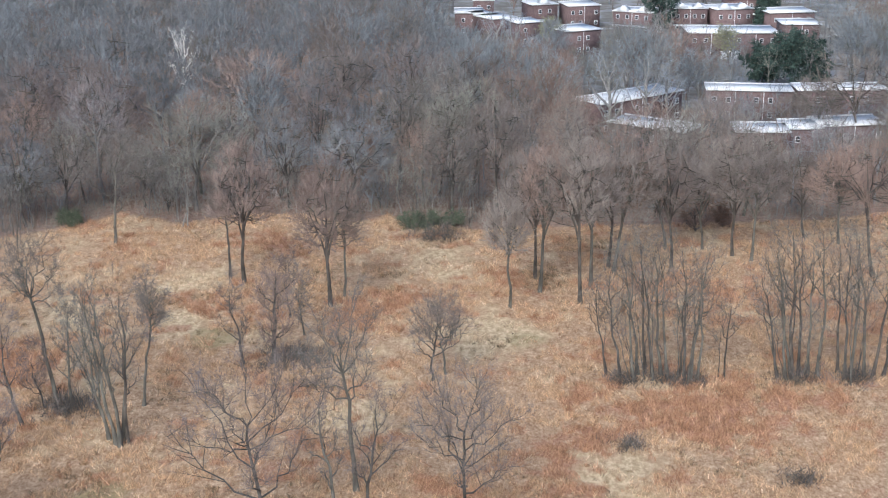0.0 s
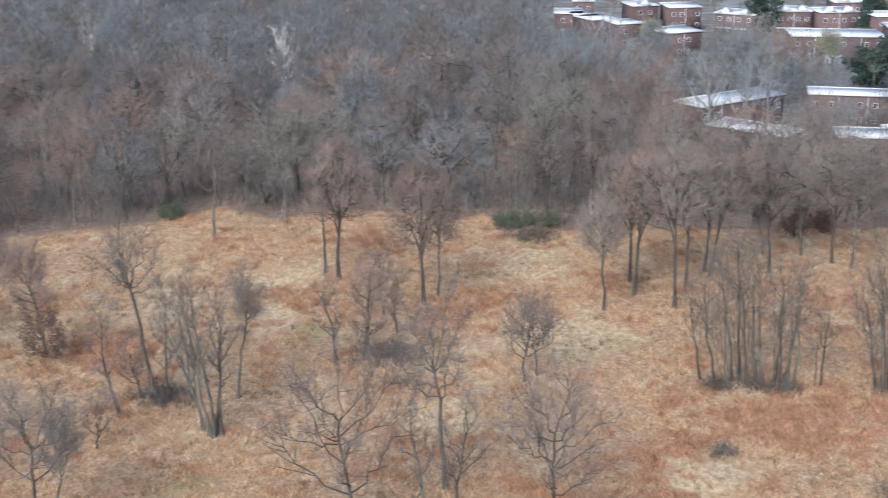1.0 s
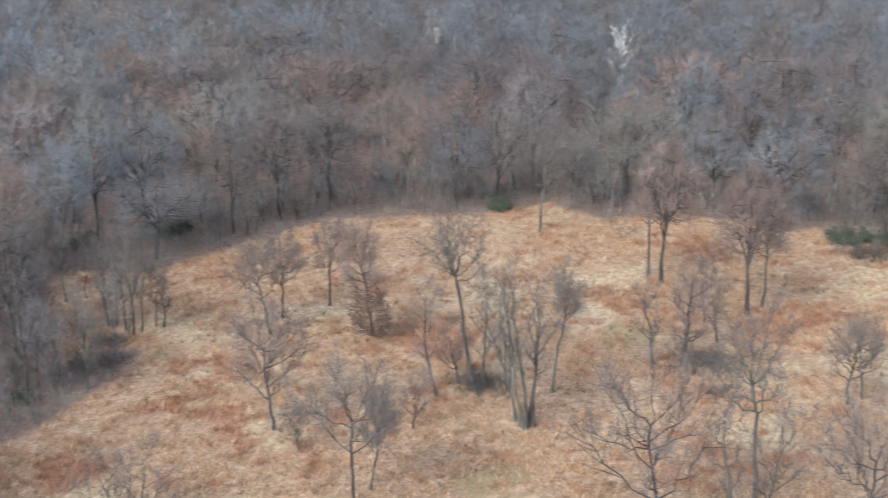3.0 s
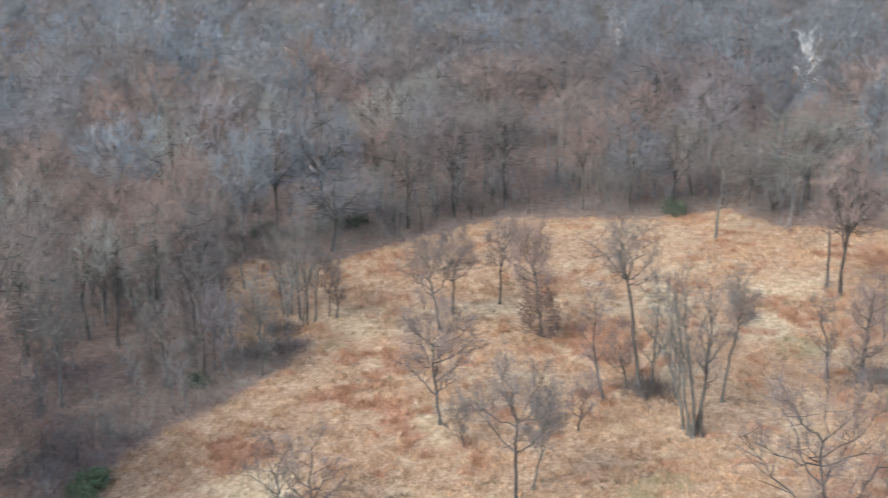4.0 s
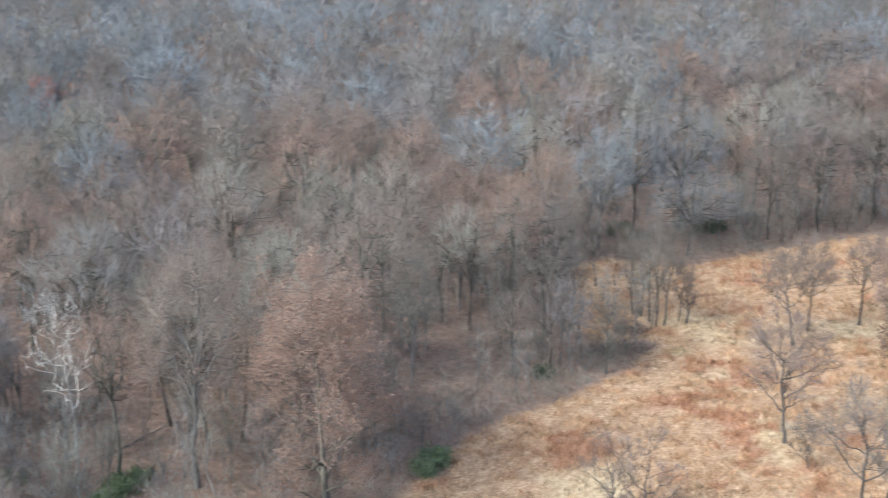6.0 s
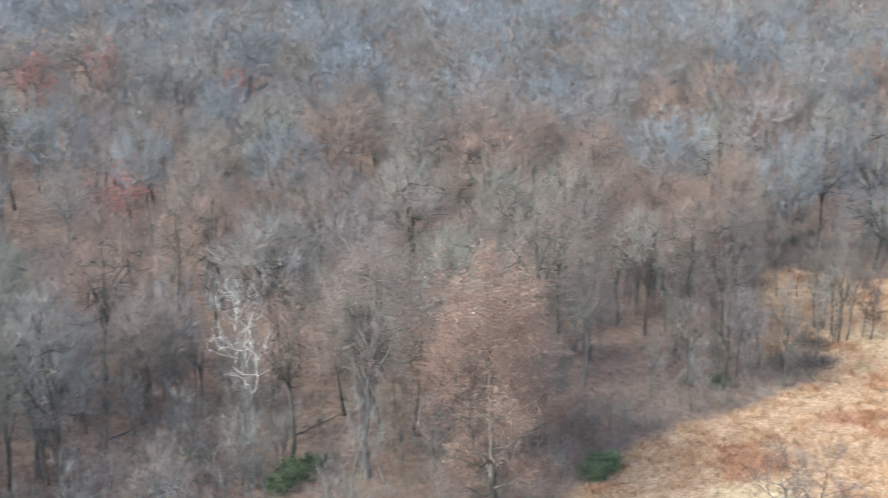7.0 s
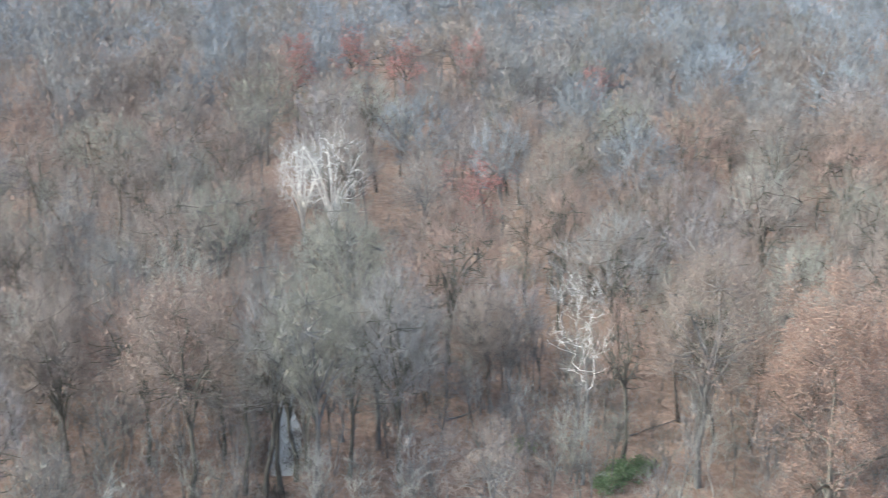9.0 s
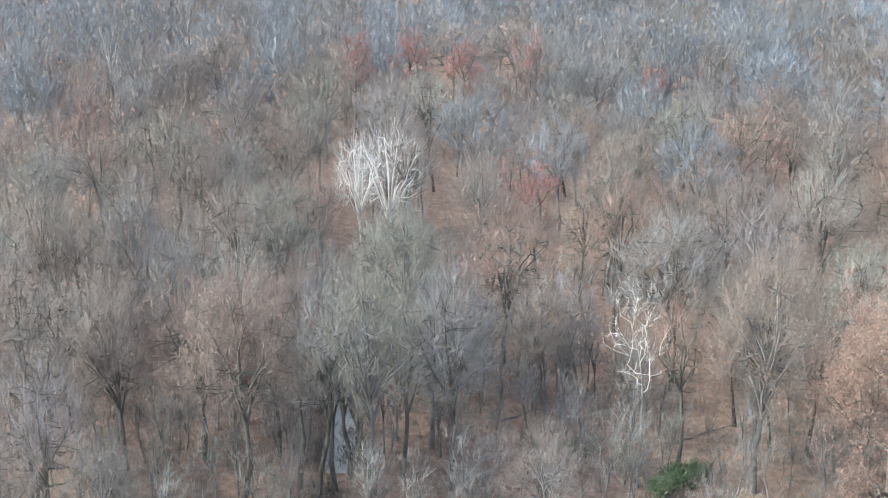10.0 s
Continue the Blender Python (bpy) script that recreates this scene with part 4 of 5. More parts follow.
CROWNS_CREEK = [
    (-209.1, 83.8, 20.4, 7.1, "mauve"),
    (-121.7, 45.5, 20.6, 5.1, "olive"),
    (-235.3, 82.4, 19.5, 7.8, "olive"),
    (-132.4, 45.2, 20.4, 4.5, "grey"),
    (-195.2, 61.9, 19.9, 6.4, "brown"),
    (-159.7, 48.9, 19.6, 5.3, "olive"),
    (-122.5, 37.1, 19.8, 5.9, "rust"),
    (-216.7, 60.2, 20.3, 8.6, "umber"),
    (-267.3, 72.5, 20.4, 8.0, "brown"),
    (-187.4, 46.2, 19.5, 6.1, "brown"),
    (-124.8, 30.0, 20.1, 6.5, "rust"),
    (-264.5, 61.7, 19.5, 8.5, "brown"),
    (-140.8, 31.6, 20.3, 5.0, "grey"),
    (-164.1, 32.5, 19.8, 4.9, "grey"),
    (-238.8, 46.6, 20.5, 6.5, "grey"),
    (-125.9, 22.6, 20.6, 4.4, "brown"),
    (-141.6, 24.7, 20.0, 4.9, "brown"),
    (-216.4, 35.8, 20.6, 6.4, "rust"),
    (-160.0, 22.4, 19.8, 4.4, "brown"),
    (-187.5, 24.7, 19.5, 5.5, "olive"),
    (-245.6, 31.5, 20.1, 8.3, "blue"),
    (-111.3, 13.2, 19.4, 4.5, "mauve"),
    (-141.4, 15.5, 19.6, 4.9, "brown"),
]
CROWNS = CROWNS_NORTH + CROWNS_NORTHWEST + CROWNS_WEST + CROWNS_CREEK
GLADES = [
    (-130.0, 80.3, 6.0),
    (-111.2, 76.5, 4.8),
    (-195.8, 70.6, 5.3),
    (-94.8, 109.4, 7.4),
    (-97.4, 119.8, 6.8),
    (-86.2, 107.6, 3.7),
    (-138.6, 79.0, 4.2),
]
MARKED = [(x, y, r * 0.75 + 1.5, 17.0) for x, y, h, lean, r in BIG_FOREST] + [(x, y, r * 0.8 + 1.5, 24.0) for x, y, h, lean, r in WHITE_TREES[:12]]
MARKED += [(82.1, 323.0, 9.0, 34.0), (74.8, 323.1, 6.0, 34.0)]
MARKED += [(x, y, r + 1.0, 20.0) for x, y, h, lean, r in RED_TREES] + [(x, y, 5.5, 16.0) for x, y, h, lean, r in BEECHES + DEAD_TREES]


def wood_plan():
    """Places of the woodland trees: a jittered grid over the land round the meadow, thinned near the houses, open round the marked trees."""
    rs = np.random.RandomState(11)
    out = []
    for s, r0, r1 in ((8.5, 103, 113), (7.0, 113, 160), (8.0, 160, 215), (8.6, 215, 300), (9.2, 300, 400), (6.0, 214, 345), (12.0, 400, 540)):
        g = np.arange(-620, 620, s)
        X, Y = np.meshgrid(g, g)
        X, Y = X.ravel() + rs.uniform(-0.42, 0.42, X.size) * s, Y.ravel() + rs.uniform(-0.42, 0.42, Y.size) * s
        R, A = np.hypot(X, Y), np.degrees(np.arctan2(-X, Y))
        keep = (R > r0) & (R < r1) & (A > -20) & (A < 86)
        keep &= ((A < -0.4) & (R > np.where(A < -5, 214, 262))) if s == 6.0 else ~((A < -0.4) & (R > np.where(A < -5, 214, 262)) & (R < 345))
        keep &= field_distance(X, Y) < -2.0
        keep &= creek_distance(X, Y) > 2.6
        thin = rs.rand(X.size)
        keep &= ~((A < -0.4) & (R > 345) & (thin > 0.7))
        top = 20 * rs.uniform(0.68, 1.06, X.size)
        for x1, y1, x2, y2, h, deep, style in ROW_HOUSES + HILL_HOUSES:
            hr, a1, a2 = math.hypot((x1 + x2) / 2, (y1 + y2) / 2), math.degrees(math.atan2(-x1, y1)), math.degrees(math.atan2(-x2, y2))
            keep &= ~((X > min(x1, x2) - 3) & (X < max(x1, x2) + 3) & (Y > min(y1, y2) - 4) & (Y < max(y1, y2) + deep + 4))
            before = (A < max(a1, a2) + 0.4) & (A > min(a1, a2) - 0.4) & (R < hr) & (R > 205)
            sill = 6.4 if hr < 300 else 3.1
            top = np.where(before, np.minimum(top, (62 - (62 - sill) * R / hr) * rs.uniform(0.86, 1.12, X.size)), top)
        top = np.where(R < 113, top * 0.72, np.where((R > 205) & (A < -0.4) & (R < 245) & (thin < 0.12), np.minimum(top * 1.5, 17), top))
        keep &= top > 4.0
        for gx, gy, gr in GLADES:
            keep &= (np.hypot(X - gx, Y - gy) > gr) | (thin < 0.12)
        for cx, cy, ch, cr, tone in CROWNS:
            keep &= np.hypot(X - cx, Y - cy) > cr * 0.8 + 1.0
            cd = math.hypot(cx, cy)
            ahead = (np.abs(X * cy - Y * cx) / cd < cr * 0.8) & ((X * cx + Y * cy) / cd > cd - 13) & ((X * cx + Y * cy) / cd < cd)
            top = np.where(ahead, np.minimum(top, ch * 0.62), top)
        for mx, my, half, deep in MARKED:
            mr = math.hypot(mx, my)
            along = (X * mx + Y * my) / mr
            across = np.abs(X * my - Y * mx) / mr
            keep &= ~((across < half) & (along > mr - deep) & (along < mr + 3.5))
        out += list(zip(X[keep], Y[keep], R[keep], top[keep]))
    return out


CROWN_WORDS = {"rust": "reddish-brown fine twigs", "russet": "dark russet twigs", "brown": "brown twigs", "umber": "dark brown twigs", "heather": "dark mauve twigs", "mauve": "mauve-grey twigs",
               "slate": "slate-grey twigs", "blue": "blue-grey twigs", "mist": "pale haze-tinted twigs", "grey": "grey twigs", "dusk": "dark grey twigs", "sage": "grey-green twigs", "olive": "olive-grey twigs"}
crown_kinds = {}
rs = np.random.RandomState(8)
for i, (x, y, h, r, tone) in enumerate(CROWNS):
    # Haze put into the tone: crowns turn bluer, then paler, with distance.
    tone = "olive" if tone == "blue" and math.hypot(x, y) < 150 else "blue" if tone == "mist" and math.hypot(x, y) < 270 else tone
    far = math.hypot(x, y) > 205
    key = (tone, far, i % 2)
    m = pose(x, y, float(height_at(np.array(x), np.array(y))) - 0.12, rs.uniform(-2, 2), rs.uniform(-2, 2), rs.uniform(0, 360))
    if key in crown_kinds:
        ob = copy_thing(crown_kinds[key], m)
    else:
        seed = 1100 + 7 * len(crown_kinds)
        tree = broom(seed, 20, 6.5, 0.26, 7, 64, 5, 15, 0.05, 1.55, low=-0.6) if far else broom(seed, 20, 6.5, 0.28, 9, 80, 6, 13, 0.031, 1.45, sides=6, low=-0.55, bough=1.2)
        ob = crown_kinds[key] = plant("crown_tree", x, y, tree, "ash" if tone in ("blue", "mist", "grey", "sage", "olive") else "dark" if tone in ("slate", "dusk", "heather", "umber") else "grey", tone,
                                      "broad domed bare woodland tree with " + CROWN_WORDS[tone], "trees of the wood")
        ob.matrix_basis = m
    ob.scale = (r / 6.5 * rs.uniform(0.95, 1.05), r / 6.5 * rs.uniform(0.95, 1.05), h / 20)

TONES = ["sage", "brown", "olive", "brown", "sage", "rust", "lichen", "mauve", "rust", "brown"]
PLAN = wood_plan()
PLAN.sort(key=lambda p: p[2])
near_plan, far_plan = PLAN[:300], PLAN[300:]

near_kinds = []
for i, tone in enumerate(TONES):
    tree = broom(1000 + i, 20, 5.0 + 0.4 * (i % 4), 0.3 + 0.04 * (i % 4), 7, 52, 6, 9, 0.029, 1.45, sides=6, low=-0.6, wob=0.9, bough=1.1)
    lf = {3: "tan", 8: "tan", 5: "orange"}.get(i)
    near_kinds.append(plant("wood_tree", 0, 0, tree, ("ash", "grey", "brown", "ash")[i % 4], tone,
                            "woodland tree with a few dry tan leaves kept" if lf else "bare woodland tree with fine twigs in leaf litter", "trees of the wood", lf, 2600, 0.13, split=False))
rs = np.random.RandomState(5)
used = set()
for x, y, r, top in near_plan:
    k = rs.randint(len(near_kinds))
    z = float(height_at(np.array(x), np.array(y))) - 0.12
    m = pose(x, y, z, rs.uniform(-2, 2), rs.uniform(-2, 2), rs.uniform(0, 360))
    s = top / 20
    if k in used:
        ob = copy_thing(near_kinds[k], m)
    else:
        used.add(k)
        ob = near_kinds[k]
        ob.matrix_basis = m
    ob.scale = (s * rs.uniform(0.9, 1.1), s * rs.uniform(0.9, 1.1), s)



def forms_of(count, seed, *args, **kw):
    out = []
    for i in range(count):
        tree = broom(seed + i, 20, *args, fine=False, sides=3, **kw)
        out.append((join([tree["trunk"], *tree["limbs"]]), tree["twigs"]))
    return out


far_forms = forms_of(9, 1200, 5.8, 0.28, 6, 40, 4, 14, 0.066, 1.7, low=-0.55, trunk_r=0.22)
low_forms = forms_of(6, 1250, 6.0, 0.28, 5, 28, 4, 11, 0.084, 1.8, low=-0.5, trunk_r=0.22)
edge_forms = forms_of(5, 1280, 6.4, 0.28, 4, 22, 3, 11, 0.115, 2.0, low=-0.5, trunk_r=0.24)
small_forms = forms_of(5, 1300, 7.0, 0.06, 4, 14, 3, 10, 0.09, 3.0, low=-0.8)
pole_forms = forms_of(5, 1350, 3.4, 0.25, 5, 18, 3, 9, 0.06, 1.9, trunk_r=0.16, wob=1.4, low=-0.7)


veil_forms = forms_of(5, 1380, 4.6, 0.3, 6, 22, 3, 3, 0.035, 1.8, trunk_r=0.17, wob=0.9, low=-0.4)


def veil_trees():
    """Thin tall trees between the meadow and the houses, and among the gardens."""
    rs = np.random.RandomState(19)
    a, r = np.radians(rs.uniform(0.5, 19, 78)), np.where(rs.rand(78) < 0.6, rs.uniform(212, 240, 78), rs.uniform(286, 345, 78))
    return [(rr * math.sin(aa), rr * math.cos(aa), rr, h) for aa, rr, h in zip(a, r, rs.uniform(12, 18, 78)) if field_distance(rr * math.sin(aa), rr * math.cos(aa)) < -3]


def understorey():
    """Low saplings: a dense skirt along the meadow, a looser scatter inside the wood."""
    rs = np.random.RandomState(17)
    X, Y = rs.uniform(-270, 90, 14000), rs.uniform(-5, 290, 14000)
    R, A, fd = np.hypot(X, Y), np.degrees(np.arctan2(-X, Y)), field_distance(X, Y)
    keep = (R > 106) & (R < 290) & (A > -20) & (A < 88) & (fd < -1.5) & (creek_distance(X, Y) > 2.5)
    keep &= rs.rand(X.size) < np.where(fd > -13, np.where(R < 150, 0.4, 0.9), np.where(R < 150, np.where(A > 46, 0.65, 0.42), np.where(R < 178, 0.45, 0.15)))
    keep &= ~((A < -5) & (R > 225))
    cx, cy = CREEK[2]
    keep &= (np.abs(A - math.degrees(math.atan2(-cx, cy))) > 1.1) | (R > math.hypot(cx, cy) + 6) | (rs.rand(X.size) < 0.2)
    for gx, gy, gr in GLADES:
        keep &= (np.hypot(X - gx, Y - gy) > gr * 0.9) | (rs.rand(X.size) < 0.25)
    return list(zip(X[keep], Y[keep], R[keep], np.where((R[keep] < 178) | ((R[keep] < 236) & (X[keep] < 5)), np.where(rs.rand(keep.sum()) < 0.45, rs.uniform(8.7, 12.9, keep.sum()), rs.uniform(2.5, 8.5, keep.sum())), rs.uniform(2.5, 7.0, keep.sum()))))


vs, ts, ix, tn, k = [], [], [], [], 0
rs = np.random.RandomState(6)
FAR_TONES = ["rust", "brown", "grey", "blue", "brown", "grey", "blue", "olive"]
VEIL = veil_trees()
for x, y, r, top in far_plan + understorey() + VEIL:
    forms = veil_forms if (x, y, r, top) in VEIL else small_forms if top < 8.6 else pole_forms if top < 13 and r < 240 else edge_forms if r > 400 else low_forms if r > 300 or (top < 14 and r > 205) else far_forms
    (wv, wt), (tv, tt) = forms[rs.randint(len(forms))]
    tone = 1 + int((0.55 * wave_noise(np.array(x), np.array(y), 28, 9) + 0.45 * rs.rand()) * 7.99)
    if math.degrees(math.atan2(-x, y)) + rs.normal(0, 5) < 27 and top > 8.6:
        tone = (13, 14, 15, 17, 13, 16, 17)[rs.randint(7)]
        if x > 0 and r > 214:
            tone = (1, 2, 3, 4, 7, 10, 11, 14, 17, 4)[rs.randint(10)]
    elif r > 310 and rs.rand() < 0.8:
        # Distance haze painted into the twig colour: mostly paler and bluer tones.
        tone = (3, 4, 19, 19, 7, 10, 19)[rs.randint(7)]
    wood_tone = 18 if math.degrees(math.atan2(-x, y)) < 27 and r < 290 and rs.rand() < 0.75 else 0
    # Far trunks take the twig colour: haze's loss of contrast put into tone.
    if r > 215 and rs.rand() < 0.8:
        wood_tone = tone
    if forms is pole_forms:
        tone, wood_tone = (11, 12, 20, 20, 11, 3)[rs.randint(6)], 22 if rs.rand() < 0.15 else 0
    if top < 8.6:
        tone = (9, 20, 11, 12, 1, 3)[rs.randint(6)] if math.degrees(math.atan2(-x, y)) > 28 or rs.rand() < 0.35 else 13 + rs.randint(5)
    a, s = rs.uniform(0, 6.28), top / 20
    c, d = math.cos(a) * s, math.sin(a) * s
    rot = np.array([[c, -d, 0], [d, c, 0], [0, 0, s]])
    own = np.float32(rs.uniform(-0.15, 0.15))
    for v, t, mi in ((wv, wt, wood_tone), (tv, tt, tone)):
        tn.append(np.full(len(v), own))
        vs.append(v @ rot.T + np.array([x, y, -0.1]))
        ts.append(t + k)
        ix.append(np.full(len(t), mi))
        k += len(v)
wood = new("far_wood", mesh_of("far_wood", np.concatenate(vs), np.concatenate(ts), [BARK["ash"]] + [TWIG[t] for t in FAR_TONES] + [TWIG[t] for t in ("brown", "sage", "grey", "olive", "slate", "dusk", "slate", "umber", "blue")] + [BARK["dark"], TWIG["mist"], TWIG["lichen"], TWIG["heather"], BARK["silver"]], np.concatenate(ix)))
wood.data.attributes.new("tree_tone", "FLOAT", "POINT").data.foreach_set("value", np.concatenate(tn))
tagged(wood, "wide bare deciduous wood of grey, brown and russet crowns", "wood", kind="stuff")


# ---------------------------------------------------------------- undergrowth, brush and grass
def brush(count_rows, name, mats, label, category, seed):
    """Many small bushes of thin upright shoots in one mesh. Rows: x, y, height, width, shoots, material."""
    rs = np.random.RandomState(seed)
    vs, ts, ix, k = [], [], [], 0
    for x, y, h, w, n, mi in count_rows:
        p = np.stack([x + rs.normal(0, w * 0.35, n), y + rs.normal(0, w * 0.35, n), np.full(n, -0.05)], 1)
        p[:, 2] += height_at(p[:, 0], p[:, 1]) + h * rs.uniform(0, 0.5, n) * (rs.rand(n) < 0.6)
        d = np.stack([rs.normal(0, 0.42, n), rs.normal(0, 0.42, n), rs.uniform(0.45, 1.0, n)], 1) * (h * rs.uniform(0.35, 0.8, n))[:, None]
        v, t = blades(p, d, 0.035 + 0.045 * rs.rand(n), rs)
        vs.append(v)
        ts.append(t + k)
        ix.append(np.full(len(t), mi))
        k += len(v)
    ob = new(name, mesh_of(name, np.concatenate(vs), np.concatenate(ts), mats, np.concatenate(ix)))
    return tagged(ob, label, category, kind="stuff")


def undergrowth():
    rs = np.random.RandomState(21)
    x, y = rs.uniform(-260, 120, 120000), rs.uniform(20, 330, 120000)
    a, r, fd = np.degrees(np.arctan2(-x, y)), np.hypot(x, y), field_distance(x, y)
    edge = np.clip(1.1 + fd / 24, 0.3, 1.0) * (fd < -0.3)
    ok = (a > -22) & (a < 90) & (r > 84) & (rs.rand(x.size) < edge * np.clip(1.9 - r / 220, 0.25, 1)) & (creek_distance(x, y) > 3) & ~((x > 0) & (r > 250))
    near_edge = fd[ok] > -7
    h = rs.uniform(0.7, 3.2, ok.sum()) * np.where(near_edge, 1.1, 1.0)
    return [(px, py, hh, hh * 0.9, 20 if pr < 160 else 13, int(rs.randint(4))) for px, py, hh, pr in zip(x[ok], y[ok], h, r[ok])]


brush(undergrowth(), "undergrowth", [TWIG["brown"], TWIG["rust"], TWIG["olive"], TWIG["sage"]], "grey and brown leafless brush under the wood's edge", "undergrowth", 22)
THICKETS = [
    (20.3, 146.1, 2.3),
    (25.5, 146.1, 2.6),
    (28.3, 145.6, 1.6),
    (39.6, 146.0, 2.7),
    (46.0, 146.0, 3.4),
    (-18.9, 151.7, 4.2),
    (-17.5, 154.4, 2.7),
    (-40.7, 137.5, 3.2),
    (-87.8, 137.2, 2.8),
    (-85.4, 129.6, 4.1),
    (-40.9, 138.8, 2.6),
    (18.8, 128.8, 1.3),
    (34.8, 121.2, 1.5),
    (-1.2, 201.4, 4.3),
    (-112.1, 38.3, 2.5),
]
rs = np.random.RandomState(31)
rows = []
for (x1, y1), (x2, y2) in zip(CREEK, CREEK[1:]):
    for i in range(44):
        u, side = rs.rand(), rs.choice((-1, 1))
        n = math.hypot(x2 - x1, y2 - y1)
        off = side * rs.uniform(0.3, 3.0)
        rows.append((x1 + (x2 - x1) * u - (y2 - y1) / n * off, y1 + (y2 - y1) * u + (x2 - x1) / n * off, rs.uniform(0.8, 2.8), 1.2, 18, int(rs.randint(2))))
for x, y, r in THICKETS:
    for i in range(int(10 + r * 9)):
        rows.append((x + rs.normal(0, r * 0.5), y + rs.normal(0, r * 0.35), rs.uniform(0.7, 1.6 + 0.35 * r), 1.3, 26, int(rs.randint(3))))
brush(rows, "thicket", [TWIG["umber"], BARK["brown"], BARK["dark"]], "low tangled thickets of bare brush among the meadow trees", "thicket", 32)


def meadow_grass():
    """Tufts of dead grass, each a fan of bent blades, straw, gold, rust or dull by patch; the rusty ones stand taller, in plumes."""
    rs = np.random.RandomState(41)
    n = 105000
    x, y = rs.uniform(-112, 92, n), rs.uniform(82, 216, n)
    fd, rust, pale = field_distance(x, y), rust_field(x, y), pale_field(x, y)
    clump = wave_noise(x, y, 1.7, 42) * 0.65 + wave_noise(x, y, 6.0, 43) * 0.45
    seen = (np.abs(np.degrees(np.arctan2(-x, y)) - 18) < 37) & (np.hypot(x, y) > 100)
    ok = (fd > 0.2) & seen & (rs.rand(n) < np.clip(clump * 2.4 - 0.95 + 0.75 * rust - 0.35 * pale, 0.05, 1))
    x, y, rust, pale = x[ok], y[ok], rust[ok], pale[ok]
    dull = wave_noise(x, y, 7.0, 48) * 0.6 + rs.rand(len(x)) * 0.4
    kind = np.where(rust + rs.normal(0, 0.14, len(x)) > 0.5, 1, np.where(dull > 0.72, 3, np.where(pale + rs.normal(0, 0.25, len(x)) > 0.42, 0, 2)))
    b = 9
    c = np.repeat(np.stack([x, y, height_at(x, y) - 0.04], 1), b, 0)
    c[:, :2] += rs.normal(0, 0.2, (len(c), 2))
    lean = np.repeat(rs.normal(0, 0.32, (len(x), 2)), b, 0)
    hgt = np.repeat(rs.uniform(0.3, 0.75, len(x)) + 0.35 * (kind == 1) + 0.1 * (kind == 2), b) * rs.uniform(0.55, 1.1, len(c))
    d = np.concatenate([lean + rs.normal(0, 0.38, (len(c), 2)), np.ones((len(c), 1))], 1) * hgt[:, None]
    v, t = blades(c, d, rs.uniform(0.045, 0.105, len(c)), rs)
    ob = new("meadow_grass", mesh_of("meadow_grass", v, t, [STRAW["straw"], STRAW["rust"], STRAW["gold"], STRAW["dull"]], np.repeat(kind, b)))
    tagged(ob, "tufts of tall dead grass, straw-coloured, golden and rusty", "grass", kind="stuff")


meadow_grass()

# ---------------------------------------------------------------- green shrubs
for i, (x, y, r) in enumerate([
    (-2.1, 205.8, 1.9),
    (-5.2, 205.9, 1.6),
    (1.4, 207.4, 1.6),
    (-59.0, 209.3, 1.7),
    (-82.2, 94.3, 1.1),
    (-81.6, 91.8, 0.9),
    (-100.9, 69.8, 1.2),
    (-100.0, 67.6, 1.0),
    (-101.5, 72.8, 0.8),
    (-110.7, 64.7, 0.8),
    (-110.8, 169.9, 1.7),
    (-103.6, 178.1, 1.8),
    (-101.4, 181.3, 1.6),
    (-58.0, 208.5, 1.3),
    (-87.3, 119.0, 0.8),
]):
    tree = grow(1400 + i, r * 1.15, r * 1.1, 0.05, limbs=9, subs=5, terts=4, twigs=4, wob=0.2, tw=0.03, tert_len=0.5, trunk_r=0.06, low=-0.8)
    plant("green_shrub", x, y, tree, "brown", "olive", "low shrub with pale yellow-green leaves at the wood's edge" if 4 <= i < 10 else "dull green evergreen shrub at the wood's edge", "green shrubs", "green" if 4 <= i < 10 else "ivy", int(1900 + 700 * r), 0.19, split=False, category="shrub")

# ---------------------------------------------------------------- creek
def water_material():
    m = bpy.data.materials.new("still_water")
    m.use_nodes = True
    b = m.node_tree.nodes["Principled BSDF"]
    # Murky grey base, kept pale in place of a strong sky reflection.
    b.inputs["Base Color"].default_value = (0.40, 0.40, 0.37, 1)
    b.inputs["Roughness"].default_value = 0.45
    b.inputs["IOR"].default_value = 1.33
    t = m.node_tree.nodes.new("ShaderNodeTexNoise")
    t.inputs["Scale"].default_value = 2.5
    k = m.node_tree.nodes.new("ShaderNodeBump")
    k.inputs["Strength"].default_value, k.inputs["Distance"].default_value = 0.25, 0.05
    m.node_tree.links.new(t.outputs[0], k.inputs["Height"])
    m.node_tree.links.new(k.outputs[0], b.inputs["Normal"])
    return m


def creek():
    pts = np.array(CREEK)
    s = np.linspace(0, len(pts) - 1, 40)
    p = np.stack([np.interp(s, np.arange(len(pts)), pts[:, 0]), np.interp(s, np.arange(len(pts)), pts[:, 1])], 1)
    d = np.gradient(p, axis=0)
    d /= np.linalg.norm(d, axis=1)[:, None]
    side = np.stack([-d[:, 1], d[:, 0]], 1)
    w = 1.35 + 0.4 * np.sin(s * 2.1)[:, None]
    v = np.concatenate([np.c_[p + side * w, np.full(40, -0.42)], np.c_[p - side * w, np.full(40, -0.42)]])
    i = np.arange(39)
    t = np.concatenate([np.stack([i, i + 40, i + 1], 1), np.stack([i + 1, i + 40, i + 41], 1)])
    tagged(new("water", mesh_of("water", v, t, [water_material()], smooth=True)), "still creek, murky grey water paled like reflected sky", "creek", kind="structure")


creek()

